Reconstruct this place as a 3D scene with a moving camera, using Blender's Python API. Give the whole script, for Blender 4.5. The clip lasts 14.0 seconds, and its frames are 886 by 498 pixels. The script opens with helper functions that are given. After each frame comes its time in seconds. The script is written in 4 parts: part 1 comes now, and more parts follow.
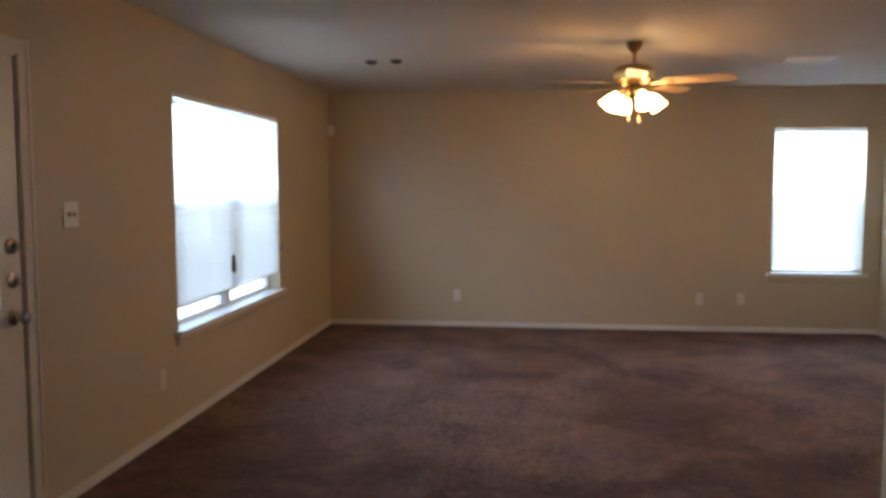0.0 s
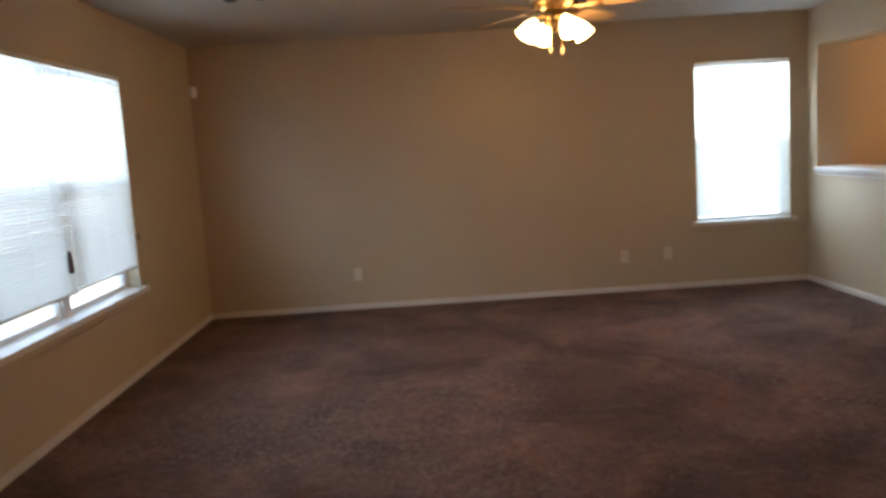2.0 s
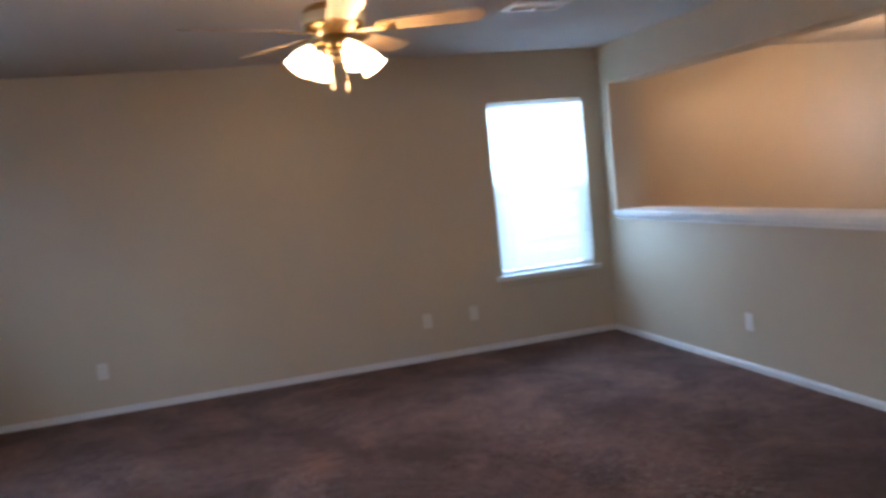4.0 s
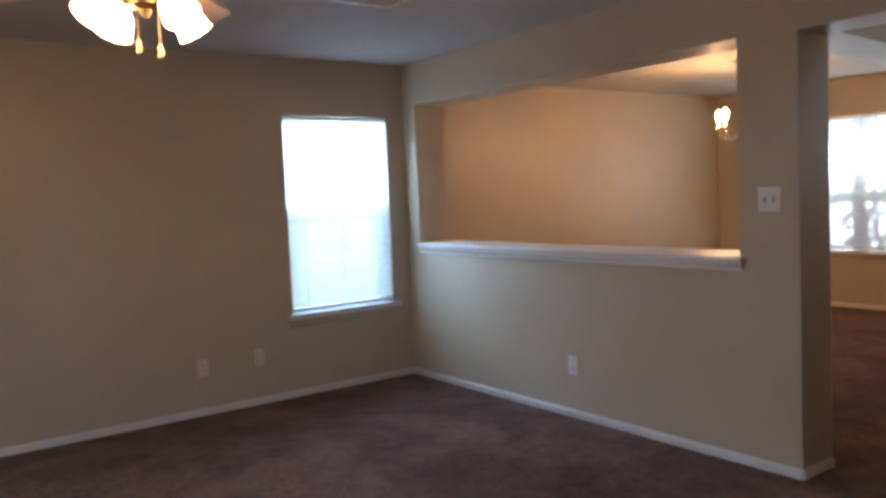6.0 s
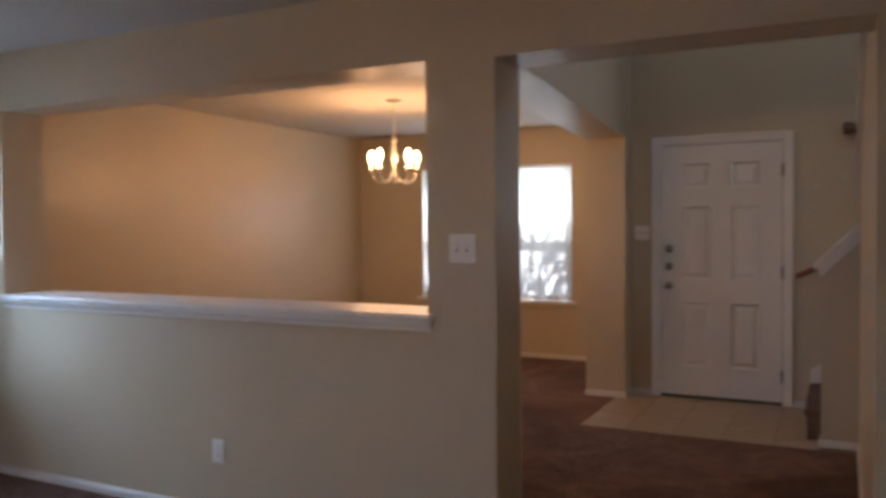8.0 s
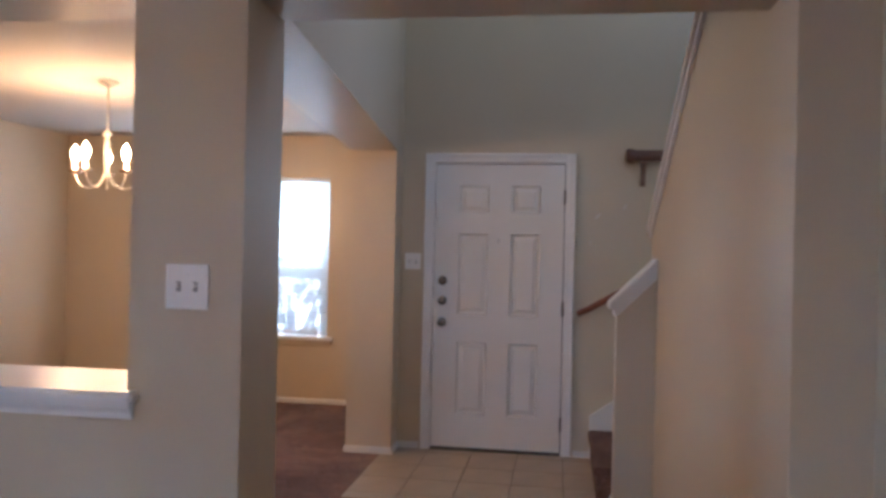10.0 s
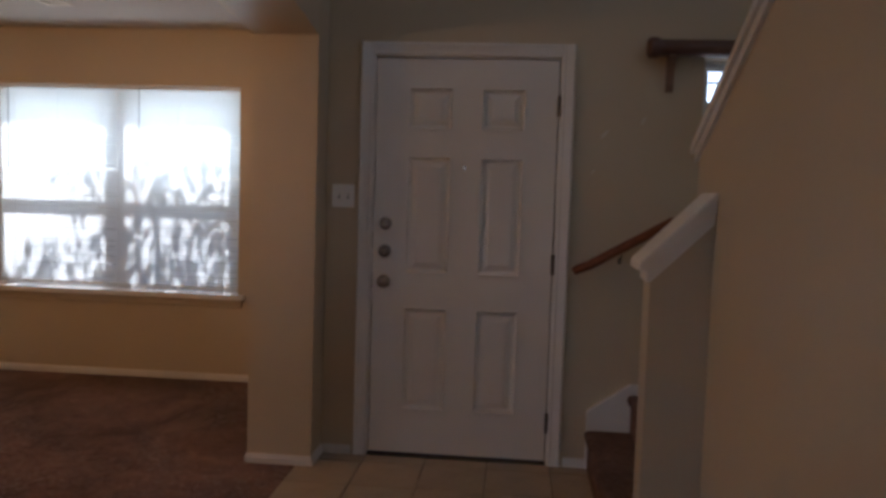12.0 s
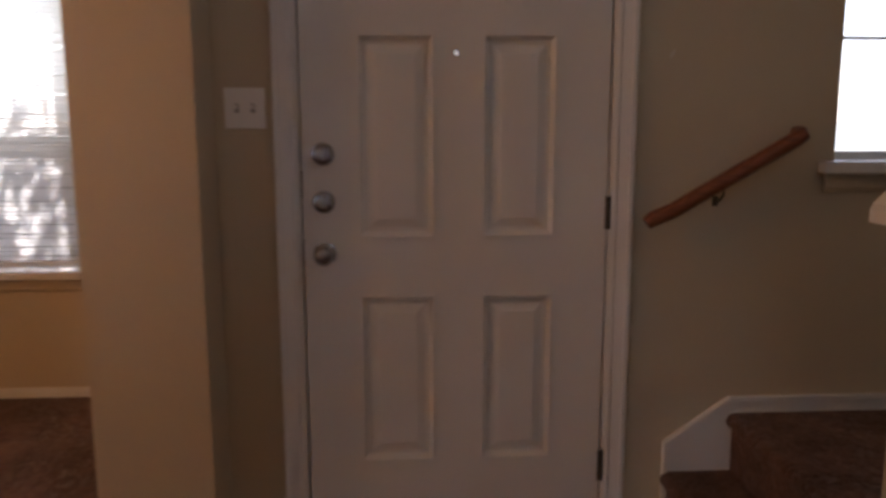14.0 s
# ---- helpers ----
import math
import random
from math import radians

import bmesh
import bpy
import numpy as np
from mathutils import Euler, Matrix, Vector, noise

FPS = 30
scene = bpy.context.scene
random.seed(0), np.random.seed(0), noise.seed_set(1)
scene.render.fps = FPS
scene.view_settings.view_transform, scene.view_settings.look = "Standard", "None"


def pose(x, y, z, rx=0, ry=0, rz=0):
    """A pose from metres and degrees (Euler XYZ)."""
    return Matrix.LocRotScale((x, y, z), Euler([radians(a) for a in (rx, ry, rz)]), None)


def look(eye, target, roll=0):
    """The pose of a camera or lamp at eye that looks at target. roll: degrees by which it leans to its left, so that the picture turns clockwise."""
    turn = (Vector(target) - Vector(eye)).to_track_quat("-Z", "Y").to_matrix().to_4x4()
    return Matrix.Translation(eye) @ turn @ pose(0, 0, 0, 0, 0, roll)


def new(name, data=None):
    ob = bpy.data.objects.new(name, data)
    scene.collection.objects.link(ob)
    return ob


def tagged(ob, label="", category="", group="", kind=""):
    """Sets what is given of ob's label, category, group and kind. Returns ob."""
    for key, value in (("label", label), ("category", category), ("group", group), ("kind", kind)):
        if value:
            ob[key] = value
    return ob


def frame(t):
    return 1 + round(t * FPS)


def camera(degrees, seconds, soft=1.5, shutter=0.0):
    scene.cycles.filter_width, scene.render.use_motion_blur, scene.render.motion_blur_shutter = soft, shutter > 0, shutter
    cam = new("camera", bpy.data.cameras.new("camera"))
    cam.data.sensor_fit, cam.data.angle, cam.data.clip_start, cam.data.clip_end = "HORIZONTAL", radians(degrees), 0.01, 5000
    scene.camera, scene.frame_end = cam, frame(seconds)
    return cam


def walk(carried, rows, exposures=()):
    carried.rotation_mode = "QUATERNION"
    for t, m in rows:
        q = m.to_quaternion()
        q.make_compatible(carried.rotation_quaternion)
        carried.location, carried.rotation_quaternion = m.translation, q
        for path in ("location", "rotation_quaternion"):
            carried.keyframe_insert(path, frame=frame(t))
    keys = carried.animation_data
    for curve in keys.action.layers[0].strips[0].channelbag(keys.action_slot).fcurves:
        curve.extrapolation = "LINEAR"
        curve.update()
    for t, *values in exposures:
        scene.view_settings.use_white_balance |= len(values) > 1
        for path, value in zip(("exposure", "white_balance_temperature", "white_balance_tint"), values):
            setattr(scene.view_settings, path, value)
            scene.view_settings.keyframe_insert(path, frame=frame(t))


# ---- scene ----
cam = camera(58.5, 14.0, 3.4, 0.4)
SKY, SUN, FAN_W, CHAN_W, WEST_W, NORTH_W, FOYER_FILL_W, EAST_W, STAIR_W = 0.15, 5.0, 1.3, 3.4, 10.0, 8.5, 2.5, 6.0, 1.3
PATH = [
    (0, (-3.358, -8.117, 1.462), (-3.585, -6.137, 1.301), -0.0),
    (0.5, (-3.427, -7.879, 1.432), (-3.654, -5.897, 1.286), -1.1),
    (1, (-3.415, -7.556, 1.415), (-3.542, -5.566, 1.26), -0.6),
    (1.5, (-3.442, -7.355, 1.384), (-3.431, -5.37, 1.14), -0.8),
    (2, (-3.482, -7.129, 1.4), (-3.446, -5.145, 1.15), -3.6),
    (2.5, (-3.532, -6.965, 1.406), (-3.52, -4.988, 1.109), -6.0),
    (3, (-3.462, -6.723, 1.43), (-3.397, -4.735, 1.221), -6.6),
    (3.5, (-3.367, -6.473, 1.453), (-3.141, -4.493, 1.281), -5.6),
    (4, (-3.359, -6.087, 1.478), (-2.78, -4.182, 1.293), -5.7),
    (4.2, (-3.352, -6.025, 1.483), (-2.653, -4.162, 1.283), -6.6),
    (6.3, (-3.486, -4.989, 1.407), (-2.188, -3.473, 1.273), -2.0),
    (6.5, (-3.49, -4.852, 1.405), (-2.099, -3.422, 1.257), -1.8),
    (7, (-3.381, -4.706, 1.373), (-1.854, -3.42, 1.258), -1.1),
    (7.5, (-3.131, -4.6, 1.398), (-1.462, -3.502, 1.314), -1.7),
    (8, (-2.924, -4.483, 1.411), (-1.14, -3.581, 1.354), -0.5),
    (8.2, (-2.871, -4.448, 1.394), (-1.026, -3.676, 1.363), -0.7),
    (8.5, (-2.706, -4.314, 1.419), (-0.784, -3.762, 1.414), -0.8),
    (9, (-2.526, -4.169, 1.44), (-0.556, -3.824, 1.479), 0.3),
    (9.2, (-2.439, -4.141, 1.438), (-0.467, -3.81, 1.472), 0.6),
    (11.5, (-0.7, -3.917, 1.397), (1.287, -3.707, 1.31), 2.1),
    (12, (-0.314, -3.873, 1.375), (1.673, -3.695, 1.234), 1.8),
    (12.5, (0.08, -3.78, 1.36), (2.059, -3.632, 1.109), 0.6),
    (13, (0.486, -3.725, 1.338), (2.447, -3.551, 0.982), 1.1),
    (13.5, (0.864, -3.573, 1.314), (2.838, -3.447, 1.02), 1.4),
    (14, (1.326, -3.445, 1.312), (3.297, -3.549, 0.989), -0.1),
]
EXPOSURE = [(0, 2.16, 6440, 11.5), (2.0, 1.96, 7020, 11.5), (3.0, 1.88, 7410, 15), (3.5, 1.85, 7020, 12), (4, 2.1, 5180, 9), (6.5, 1.66, 5660, 13), (7, 1.6, 5660, 14.5), (7.5, 1.48, 5950, 15.5), (8, 1.57, 5850, 14.5), (8.5, 2.31, 5020, 11.5), (9, 2.46, 4830, 11.5), (11.5, 1.32, 5220, 14.5), (12, 0.9, 5610, 15.5), (12.5, 1.08, 6000, 18), (14, 1.16, 6480, 24)]
walk(cam, [(t, look(eye, target, roll)) for t, eye, target, roll in PATH], EXPOSURE)


# ---- light ----
world = bpy.data.worlds.new("sky")
scene.world = world
world.use_nodes = True
wn, wl = world.node_tree.nodes, world.node_tree.links
sky = wn.new("ShaderNodeTexSky")
sky.sky_type, sky.sun_disc = "NISHITA", False
sky.sun_elevation, sky.sun_rotation = radians(52), radians(105)
wn["Background"].inputs["Strength"].default_value = SKY
wl.new(sky.outputs["Color"], wn["Background"].inputs["Color"])

sun_data = bpy.data.lights.new("sun", "SUN")
sun_data.energy, sun_data.angle, sun_data.color = SUN, radians(0.6), (1.0, 0.95, 0.88)
sun = new("sun", sun_data)
_az, _el = radians(105), radians(52)
_d = Vector((math.sin(_az) * math.cos(_el), math.cos(_az) * math.cos(_el), math.sin(_el)))
sun.matrix_world = look(_d * 60, (0, 0, 0))


def bulb(place, watts, colour=(1.0, 0.50, 0.20), radius=0.03):
    data = bpy.data.lights.new("bulb_light", "POINT")
    data.energy, data.color, data.shadow_soft_size = watts, colour, radius
    ob = new("bulb_light", data)
    ob.location = place
    return ob


def window_or_fill_lamp(place, target, w, h, watts, colour=(0.60, 0.79, 1.0)):
    """Stands in for the sky's light in a window's opening, or gives the foyer its added fill."""
    data = bpy.data.lights.new("window_or_fill_light", "AREA")
    data.shape, data.size, data.size_y, data.energy, data.color = "RECTANGLE", w, h, watts, colour
    ob = new("window_or_fill_light", data)
    ob.matrix_world = look(place, target)
    return ob


# ---- materials ----
def material(name, colour, rough=0.6, metal=0.0, second=None, scale=3.0, fine=120.0, fine_mix=0.12, bump=0.15, bump_size=0.002, spec=0.5, coat=0.0):
    """A surface with broad variation towards a second colour, fine grain and relief."""
    m = bpy.data.materials.new(name)
    m.use_nodes = True
    n, l = m.node_tree.nodes, m.node_tree.links
    b = n["Principled BSDF"]
    b.inputs["Roughness"].default_value, b.inputs["Metallic"].default_value = rough, metal
    b.inputs["Specular IOR Level"].default_value = spec
    b.inputs["Coat Weight"].default_value = coat
    where = n.new("ShaderNodeTexCoord")
    big = n.new("ShaderNodeTexNoise")
    big.inputs["Scale"].default_value, big.inputs["Detail"].default_value = scale, 4
    small = n.new("ShaderNodeTexNoise")
    small.inputs["Scale"].default_value, small.inputs["Detail"].default_value = fine, 3
    l.new(where.outputs["Object"], big.inputs["Vector"])
    l.new(where.outputs["Object"], small.inputs["Vector"])
    second = second or tuple(c * 0.88 for c in colour)
    ramp = n.new("ShaderNodeMapRange")
    ramp.inputs["From Min"].default_value, ramp.inputs["From Max"].default_value = 0.3, 0.7
    l.new(big.outputs["Fac"], ramp.inputs["Value"])
    mix = n.new("ShaderNodeMix")
    mix.data_type = "RGBA"
    mix.inputs["A"].default_value, mix.inputs["B"].default_value = (*colour, 1), (*second, 1)
    l.new(ramp.outputs["Result"], mix.inputs["Factor"])
    grain = n.new("ShaderNodeMix")
    grain.data_type, grain.blend_type = "RGBA", "OVERLAY"
    grain.inputs["Factor"].default_value = fine_mix
    l.new(mix.outputs["Result"], grain.inputs["A"])
    l.new(small.outputs["Fac"], grain.inputs["B"])
    l.new(grain.outputs["Result"], b.inputs["Base Color"])
    if bump:
        relief = n.new("ShaderNodeBump")
        relief.inputs["Strength"].default_value, relief.inputs["Distance"].default_value = bump, bump_size
        l.new(small.outputs["Fac"], relief.inputs["Height"])
        l.new(relief.outputs["Normal"], b.inputs["Normal"])
    return m


def carpet_material():
    """Cut pile: red-brown, brushed patches of two tones, crushed clumps and fine tufts."""
    m = material("carpet", (0.124, 0.070, 0.053), 0.95, 0, (0.095, 0.054, 0.041), 1.1, 330, 0.4, 0.0, 0.0, 0.08)
    n, l = m.node_tree.nodes, m.node_tree.links
    b = n["Principled BSDF"]
    b.inputs["Sheen Weight"].default_value, b.inputs["Sheen Roughness"].default_value = 0.18, 0.45
    b.inputs["Sheen Tint"].default_value = (0.75, 0.66, 0.64, 1)
    where = n.new("ShaderNodeTexCoord")

    def noisy(scale, detail, rough, twist):
        t = n.new("ShaderNodeTexNoise")
        t.inputs["Scale"].default_value, t.inputs["Detail"].default_value = scale, detail
        t.inputs["Roughness"].default_value, t.inputs["Distortion"].default_value = rough, twist
        l.new(where.outputs["Object"], t.inputs["Vector"])
        return t

    brushed, clump, tuft = noisy(1.7, 5, 0.58, 0.7), noisy(13, 5, 0.6, 0.9), noisy(70, 4, 0.6, 0.3)
    last = b.inputs["Base Color"].links[0].from_socket
    for tex, low, high in ((brushed, 0.66, 1.62), (clump, 0.82, 1.25), (tuft, 0.74, 1.32)):
        r = n.new("ShaderNodeMapRange")
        r.inputs["From Min"].default_value, r.inputs["From Max"].default_value = 0.36, 0.64
        r.inputs["To Min"].default_value, r.inputs["To Max"].default_value = low, high
        l.new(tex.outputs["Fac"], r.inputs["Value"])
        mul = n.new("ShaderNodeMix")
        mul.data_type, mul.blend_type = "RGBA", "MULTIPLY"
        mul.inputs["Factor"].default_value = 1
        l.new(last, mul.inputs["A"])
        l.new(r.outputs["Result"], mul.inputs["B"])
        last = mul.outputs["Result"]
    # pale brushed flecks, gathered where feet and a cleaner have passed
    fleck, worn = noisy(34, 5, 0.7, 0.9), noisy(0.8, 3, 0.5, 0.4)
    r1, r2, add = n.new("ShaderNodeMapRange"), n.new("ShaderNodeMapRange"), n.new("ShaderNodeMix")
    r1.inputs["From Min"].default_value, r1.inputs["From Max"].default_value = 0.50, 0.66
    r2.inputs["From Min"].default_value, r2.inputs["From Max"].default_value = 0.46, 0.62
    l.new(fleck.outputs["Fac"], r1.inputs["Value"])
    l.new(worn.outputs["Fac"], r2.inputs["Value"])
    both = n.new("ShaderNodeMath")
    both.operation = "MULTIPLY"
    l.new(r1.outputs["Result"], both.inputs[0])
    l.new(r2.outputs["Result"], both.inputs[1])
    less = n.new("ShaderNodeMath")
    less.operation = "MULTIPLY"
    less.inputs[1].default_value = 0.95
    l.new(both.outputs["Value"], less.inputs[0])
    add.data_type = "RGBA"
    add.inputs["B"].default_value = (0.27, 0.215, 0.20, 1)
    l.new(less.outputs["Value"], add.inputs["Factor"])
    l.new(last, add.inputs["A"])
    l.new(add.outputs["Result"], b.inputs["Base Color"])
    high = n.new("ShaderNodeMath")
    high.operation = "MULTIPLY_ADD"
    high.inputs[1].default_value = 1.6
    l.new(clump.outputs["Fac"], high.inputs[0])
    l.new(tuft.outputs["Fac"], high.inputs[2])
    relief = n.new("ShaderNodeBump")
    relief.inputs["Strength"].default_value, relief.inputs["Distance"].default_value = 0.8, 0.02
    l.new(high.outputs["Value"], relief.inputs["Height"])
    l.new(relief.outputs["Normal"], b.inputs["Normal"])
    return m


def wood_material(name, dark, light, rough=0.4, scale=6.0, along="x"):
    m = material(name, light, rough, 0, dark, 2.0, 90, 0.15, 0.12, 0.001)
    n, l = m.node_tree.nodes, m.node_tree.links
    where, shape, wave = n.new("ShaderNodeTexCoord"), n.new("ShaderNodeMapping"), n.new("ShaderNodeTexNoise")
    shape.inputs["Scale"].default_value = {"x": (1.5, 22, 22), "y": (22, 1.5, 22), "z": (22, 22, 1.5)}[along]
    wave.inputs["Scale"].default_value, wave.inputs["Detail"].default_value = scale, 5
    l.new(where.outputs["Object"], shape.inputs["Vector"])
    l.new(shape.outputs["Vector"], wave.inputs["Vector"])
    l.new(wave.outputs["Fac"], [x for x in n if x.type == "MAP_RANGE"][0].inputs["Value"])
    return m


def glow_material(name, colour, strength, body=(0.9, 0.85, 0.75)):
    m = bpy.data.materials.new(name)
    m.use_nodes = True
    b = m.node_tree.nodes["Principled BSDF"]
    b.inputs["Base Color"].default_value = (*body, 1)
    b.inputs["Emission Color"].default_value, b.inputs["Emission Strength"].default_value = (*colour, 1), strength
    b.inputs["Roughness"].default_value = 0.3
    return m


def glass_material():
    m = bpy.data.materials.new("window_glass")
    m.use_nodes = True
    b = m.node_tree.nodes["Principled BSDF"]
    b.inputs["Transmission Weight"].default_value, b.inputs["Roughness"].default_value, b.inputs["IOR"].default_value = 1.0, 0.0, 1.05
    return m


def lens_material():
    """A milky lens that scatters the daylight behind it."""
    m = bpy.data.materials.new("milky_lens")
    m.use_nodes = True
    n, l = m.node_tree.nodes, m.node_tree.links
    thin = n.new("ShaderNodeBsdfTranslucent")
    thin.inputs["Color"].default_value = (0.95, 0.96, 0.97, 1)
    l.new(thin.outputs["BSDF"], n["Material Output"].inputs["Surface"])
    return m


def slat_material():
    """Thin white vinyl that lets some light through."""
    m = bpy.data.materials.new("blind_vinyl")
    m.use_nodes = True
    n, l = m.node_tree.nodes, m.node_tree.links
    b = n["Principled BSDF"]
    b.inputs["Base Color"].default_value, b.inputs["Roughness"].default_value = (0.82, 0.83, 0.82, 1), 0.45
    thin, mix = n.new("ShaderNodeBsdfTranslucent"), n.new("ShaderNodeMixShader")
    thin.inputs["Color"].default_value = (0.90, 0.92, 0.92, 1)
    mix.inputs["Fac"].default_value = 0.68
    l.new(b.outputs["BSDF"], mix.inputs[1])
    l.new(thin.outputs["BSDF"], mix.inputs[2])
    l.new(mix.outputs["Shader"], n["Material Output"].inputs["Surface"])
    return m


PAINT = material("wall_paint", (0.565, 0.482, 0.345), 0.38, 0, (0.524, 0.443, 0.312), 0.9, 210, 0.06, 0.16, 0.002, 0.5)
CEILING = material("ceiling_paint", (0.57, 0.535, 0.48), 0.85, 0, (0.52, 0.485, 0.43), 0.8, 150, 0.08, 0.35, 0.004, 0.2)
TRIM = material("white_trim_paint", (0.80, 0.79, 0.76), 0.35, 0, (0.74, 0.73, 0.70), 2.0, 90, 0.05, 0.08, 0.0008)
BASE = material("dusty_baseboard_paint", (0.73, 0.715, 0.69), 0.45, 0, (0.65, 0.63, 0.60), 3.0, 90, 0.1, 0.1, 0.001)
DOOR = material("white_door_paint", (0.78, 0.76, 0.72), 0.38, 0, (0.72, 0.70, 0.65), 1.6, 70, 0.05, 0.08, 0.0008)
CARPET = carpet_material()
TILE = material("beige_floor_tile", (0.40, 0.325, 0.24), 0.32, 0, (0.31, 0.25, 0.18), 5.0, 60, 0.2, 0.12, 0.001)
GROUT = material("grout", (0.24, 0.21, 0.18), 0.9, 0, None, 6, 180, 0.3, 0.4, 0.002)
PLASTIC = material("white_plastic", (0.88, 0.87, 0.84), 0.3, 0, (0.84, 0.83, 0.80), 8, 60, 0.03, 0.0)
ALMOND = material("almond_plastic", (0.74, 0.70, 0.62), 0.35, 0, (0.70, 0.66, 0.57), 8, 60, 0.03, 0.0)
SLOT = material("dark_slot", (0.03, 0.03, 0.03), 0.6, 0, None, 8, 60, 0.05, 0.0)
NICKEL = material("satin_nickel", (0.40, 0.40, 0.415), 0.24, 1.0, (0.34, 0.34, 0.35), 20, 200, 0.1, 0.05, 0.0005)
BRASS = material("antique_brass", (0.42, 0.28, 0.13), 0.3, 1.0, (0.30, 0.19, 0.08), 14, 120, 0.1, 0.05, 0.0005)
STEEL = material("dark_steel", (0.16, 0.14, 0.12), 0.45, 1.0, (0.1, 0.09, 0.08), 20, 150, 0.2, 0.1, 0.0005)
RAILWOOD = wood_material("stained_handrail_wood", (0.13, 0.035, 0.015), (0.26, 0.085, 0.035), 0.35, 6, "y")
DARKWOOD = wood_material("dark_walnut_stain", (0.08, 0.036, 0.022), (0.15, 0.072, 0.045), 0.45, 6, "y")
BRACKETWOOD = wood_material("faded_walnut_stain", (0.17, 0.105, 0.072), (0.25, 0.165, 0.115), 0.5, 6, "z")
BLADE = wood_material("maple_blade", (0.50, 0.37, 0.22), (0.68, 0.54, 0.36), 0.4, 5, "x")
CREAM = material("cream_enamel", (0.72, 0.66, 0.54), 0.35, 0, (0.66, 0.6, 0.47), 10, 90, 0.08, 0.05, 0.0006)
FROST = glow_material("lit_frosted_glass", (1.0, 0.66, 0.30), 4.5)
FLAME = glow_material("lit_flame_bulb", (1.0, 0.66, 0.30), 9.0)
GLASS = glass_material()
SLAT = slat_material()
LENS = lens_material()
VINYL = material("window_vinyl", (0.74, 0.75, 0.74), 0.4, 0, (0.68, 0.69, 0.68), 5, 60, 0.04, 0.0)
WAND = material("grey_plastic", (0.30, 0.30, 0.30), 0.3)
GRASS = material("dry_lawn", (0.18, 0.185, 0.11), 0.9, 0, (0.24, 0.225, 0.155), 0.7, 30, 0.4, 0.5, 0.02, 0.1)
CONCRETE = material("concrete", (0.52, 0.51, 0.49), 0.85, 0, (0.45, 0.44, 0.42), 0.8, 40, 0.2, 0.3, 0.004, 0.2)
ASPHALT = material("asphalt", (0.06, 0.06, 0.06), 0.9, 0, (0.045, 0.045, 0.045), 0.6, 90, 0.3, 0.4, 0.004, 0.2)
FENCE = wood_material("weathered_cedar", (0.20, 0.15, 0.11), (0.36, 0.29, 0.22), 0.8, 5, "z")
BARK = material("bark", (0.13, 0.10, 0.075), 0.9, 0, (0.08, 0.06, 0.045), 6, 40, 0.5, 0.9, 0.02, 0.1)
LEAF = material("leaves", (0.07, 0.11, 0.035), 0.55, 0, (0.045, 0.075, 0.02), 1.5, 40, 0.2, 0.0)
BRICK = material("far_brick", (0.32, 0.19, 0.14), 0.85, 0, (0.26, 0.15, 0.11), 1.2, 14, 0.4, 0.3, 0.01, 0.2)
SHINGLE = material("roof_shingle", (0.13, 0.12, 0.115), 0.9, 0, (0.09, 0.085, 0.08), 2, 12, 0.5, 0.5, 0.02, 0.1)


# ---- building blocks ----
def box(bm, x0, x1, y0, y1, z0, z1):
    v = [bm.verts.new(p) for p in ((x0, y0, z0), (x1, y0, z0), (x1, y1, z0), (x0, y1, z0), (x0, y0, z1), (x1, y0, z1), (x1, y1, z1), (x0, y1, z1))]
    for f in ((3, 2, 1, 0), (4, 5, 6, 7), (0, 1, 5, 4), (1, 2, 6, 5), (2, 3, 7, 6), (3, 0, 4, 7)):
        bm.faces.new([v[i] for i in f])
    return v


def boxes(*rows):
    bm = bmesh.new()
    for r in rows:
        box(bm, *r)
    return bm


def holed(axis, t0, t1, a0, a1, z0, z1, holes):
    """One connected wall slab from t0 to t1 across its thickness, a0 to a1 along it, with openings (a, a, z, z) cut through."""
    bm = bmesh.new()
    us = sorted({a0, a1, *(v for h in holes for v in h[:2])})
    vs = sorted({z0, z1, *(v for h in holes for v in h[2:])})
    made = {}

    def at(i, j, t):
        if (i, j, t) not in made:
            made[i, j, t] = bm.verts.new((t, us[i], vs[j]) if axis == "x" else (us[i], t, vs[j]))
        return made[i, j, t]

    def solid(i, j):
        if not (0 <= i < len(us) - 1 and 0 <= j < len(vs) - 1):
            return False
        u, v = (us[i] + us[i + 1]) / 2, (vs[j] + vs[j + 1]) / 2
        return not any(h[0] < u < h[1] and h[2] < v < h[3] for h in holes)

    for i in range(len(us) - 1):
        for j in range(len(vs) - 1):
            if not solid(i, j):
                continue
            for t in (t0, t1):
                bm.faces.new((at(i, j, t), at(i + 1, j, t), at(i + 1, j + 1, t), at(i, j + 1, t)))
            for k, l, p, q in ((i - 1, j, (i, j), (i, j + 1)), (i + 1, j, (i + 1, j), (i + 1, j + 1)), (i, j - 1, (i, j), (i + 1, j)), (i, j + 1, (i, j + 1), (i + 1, j + 1))):
                if not solid(k, l):
                    bm.faces.new((at(*p, t0), at(*q, t0), at(*q, t1), at(*p, t1)))
    bmesh.ops.recalc_face_normals(bm, faces=bm.faces[:])
    return bm


def soft_box(x0, x1, y0, y1, z0, z1, r=0.004, seg=2):
    bm = boxes((x0, x1, y0, y1, z0, z1))
    bmesh.ops.bevel(bm, geom=bm.edges[:], offset=r, segments=seg, affect="EDGES", profile=0.5)
    return bm


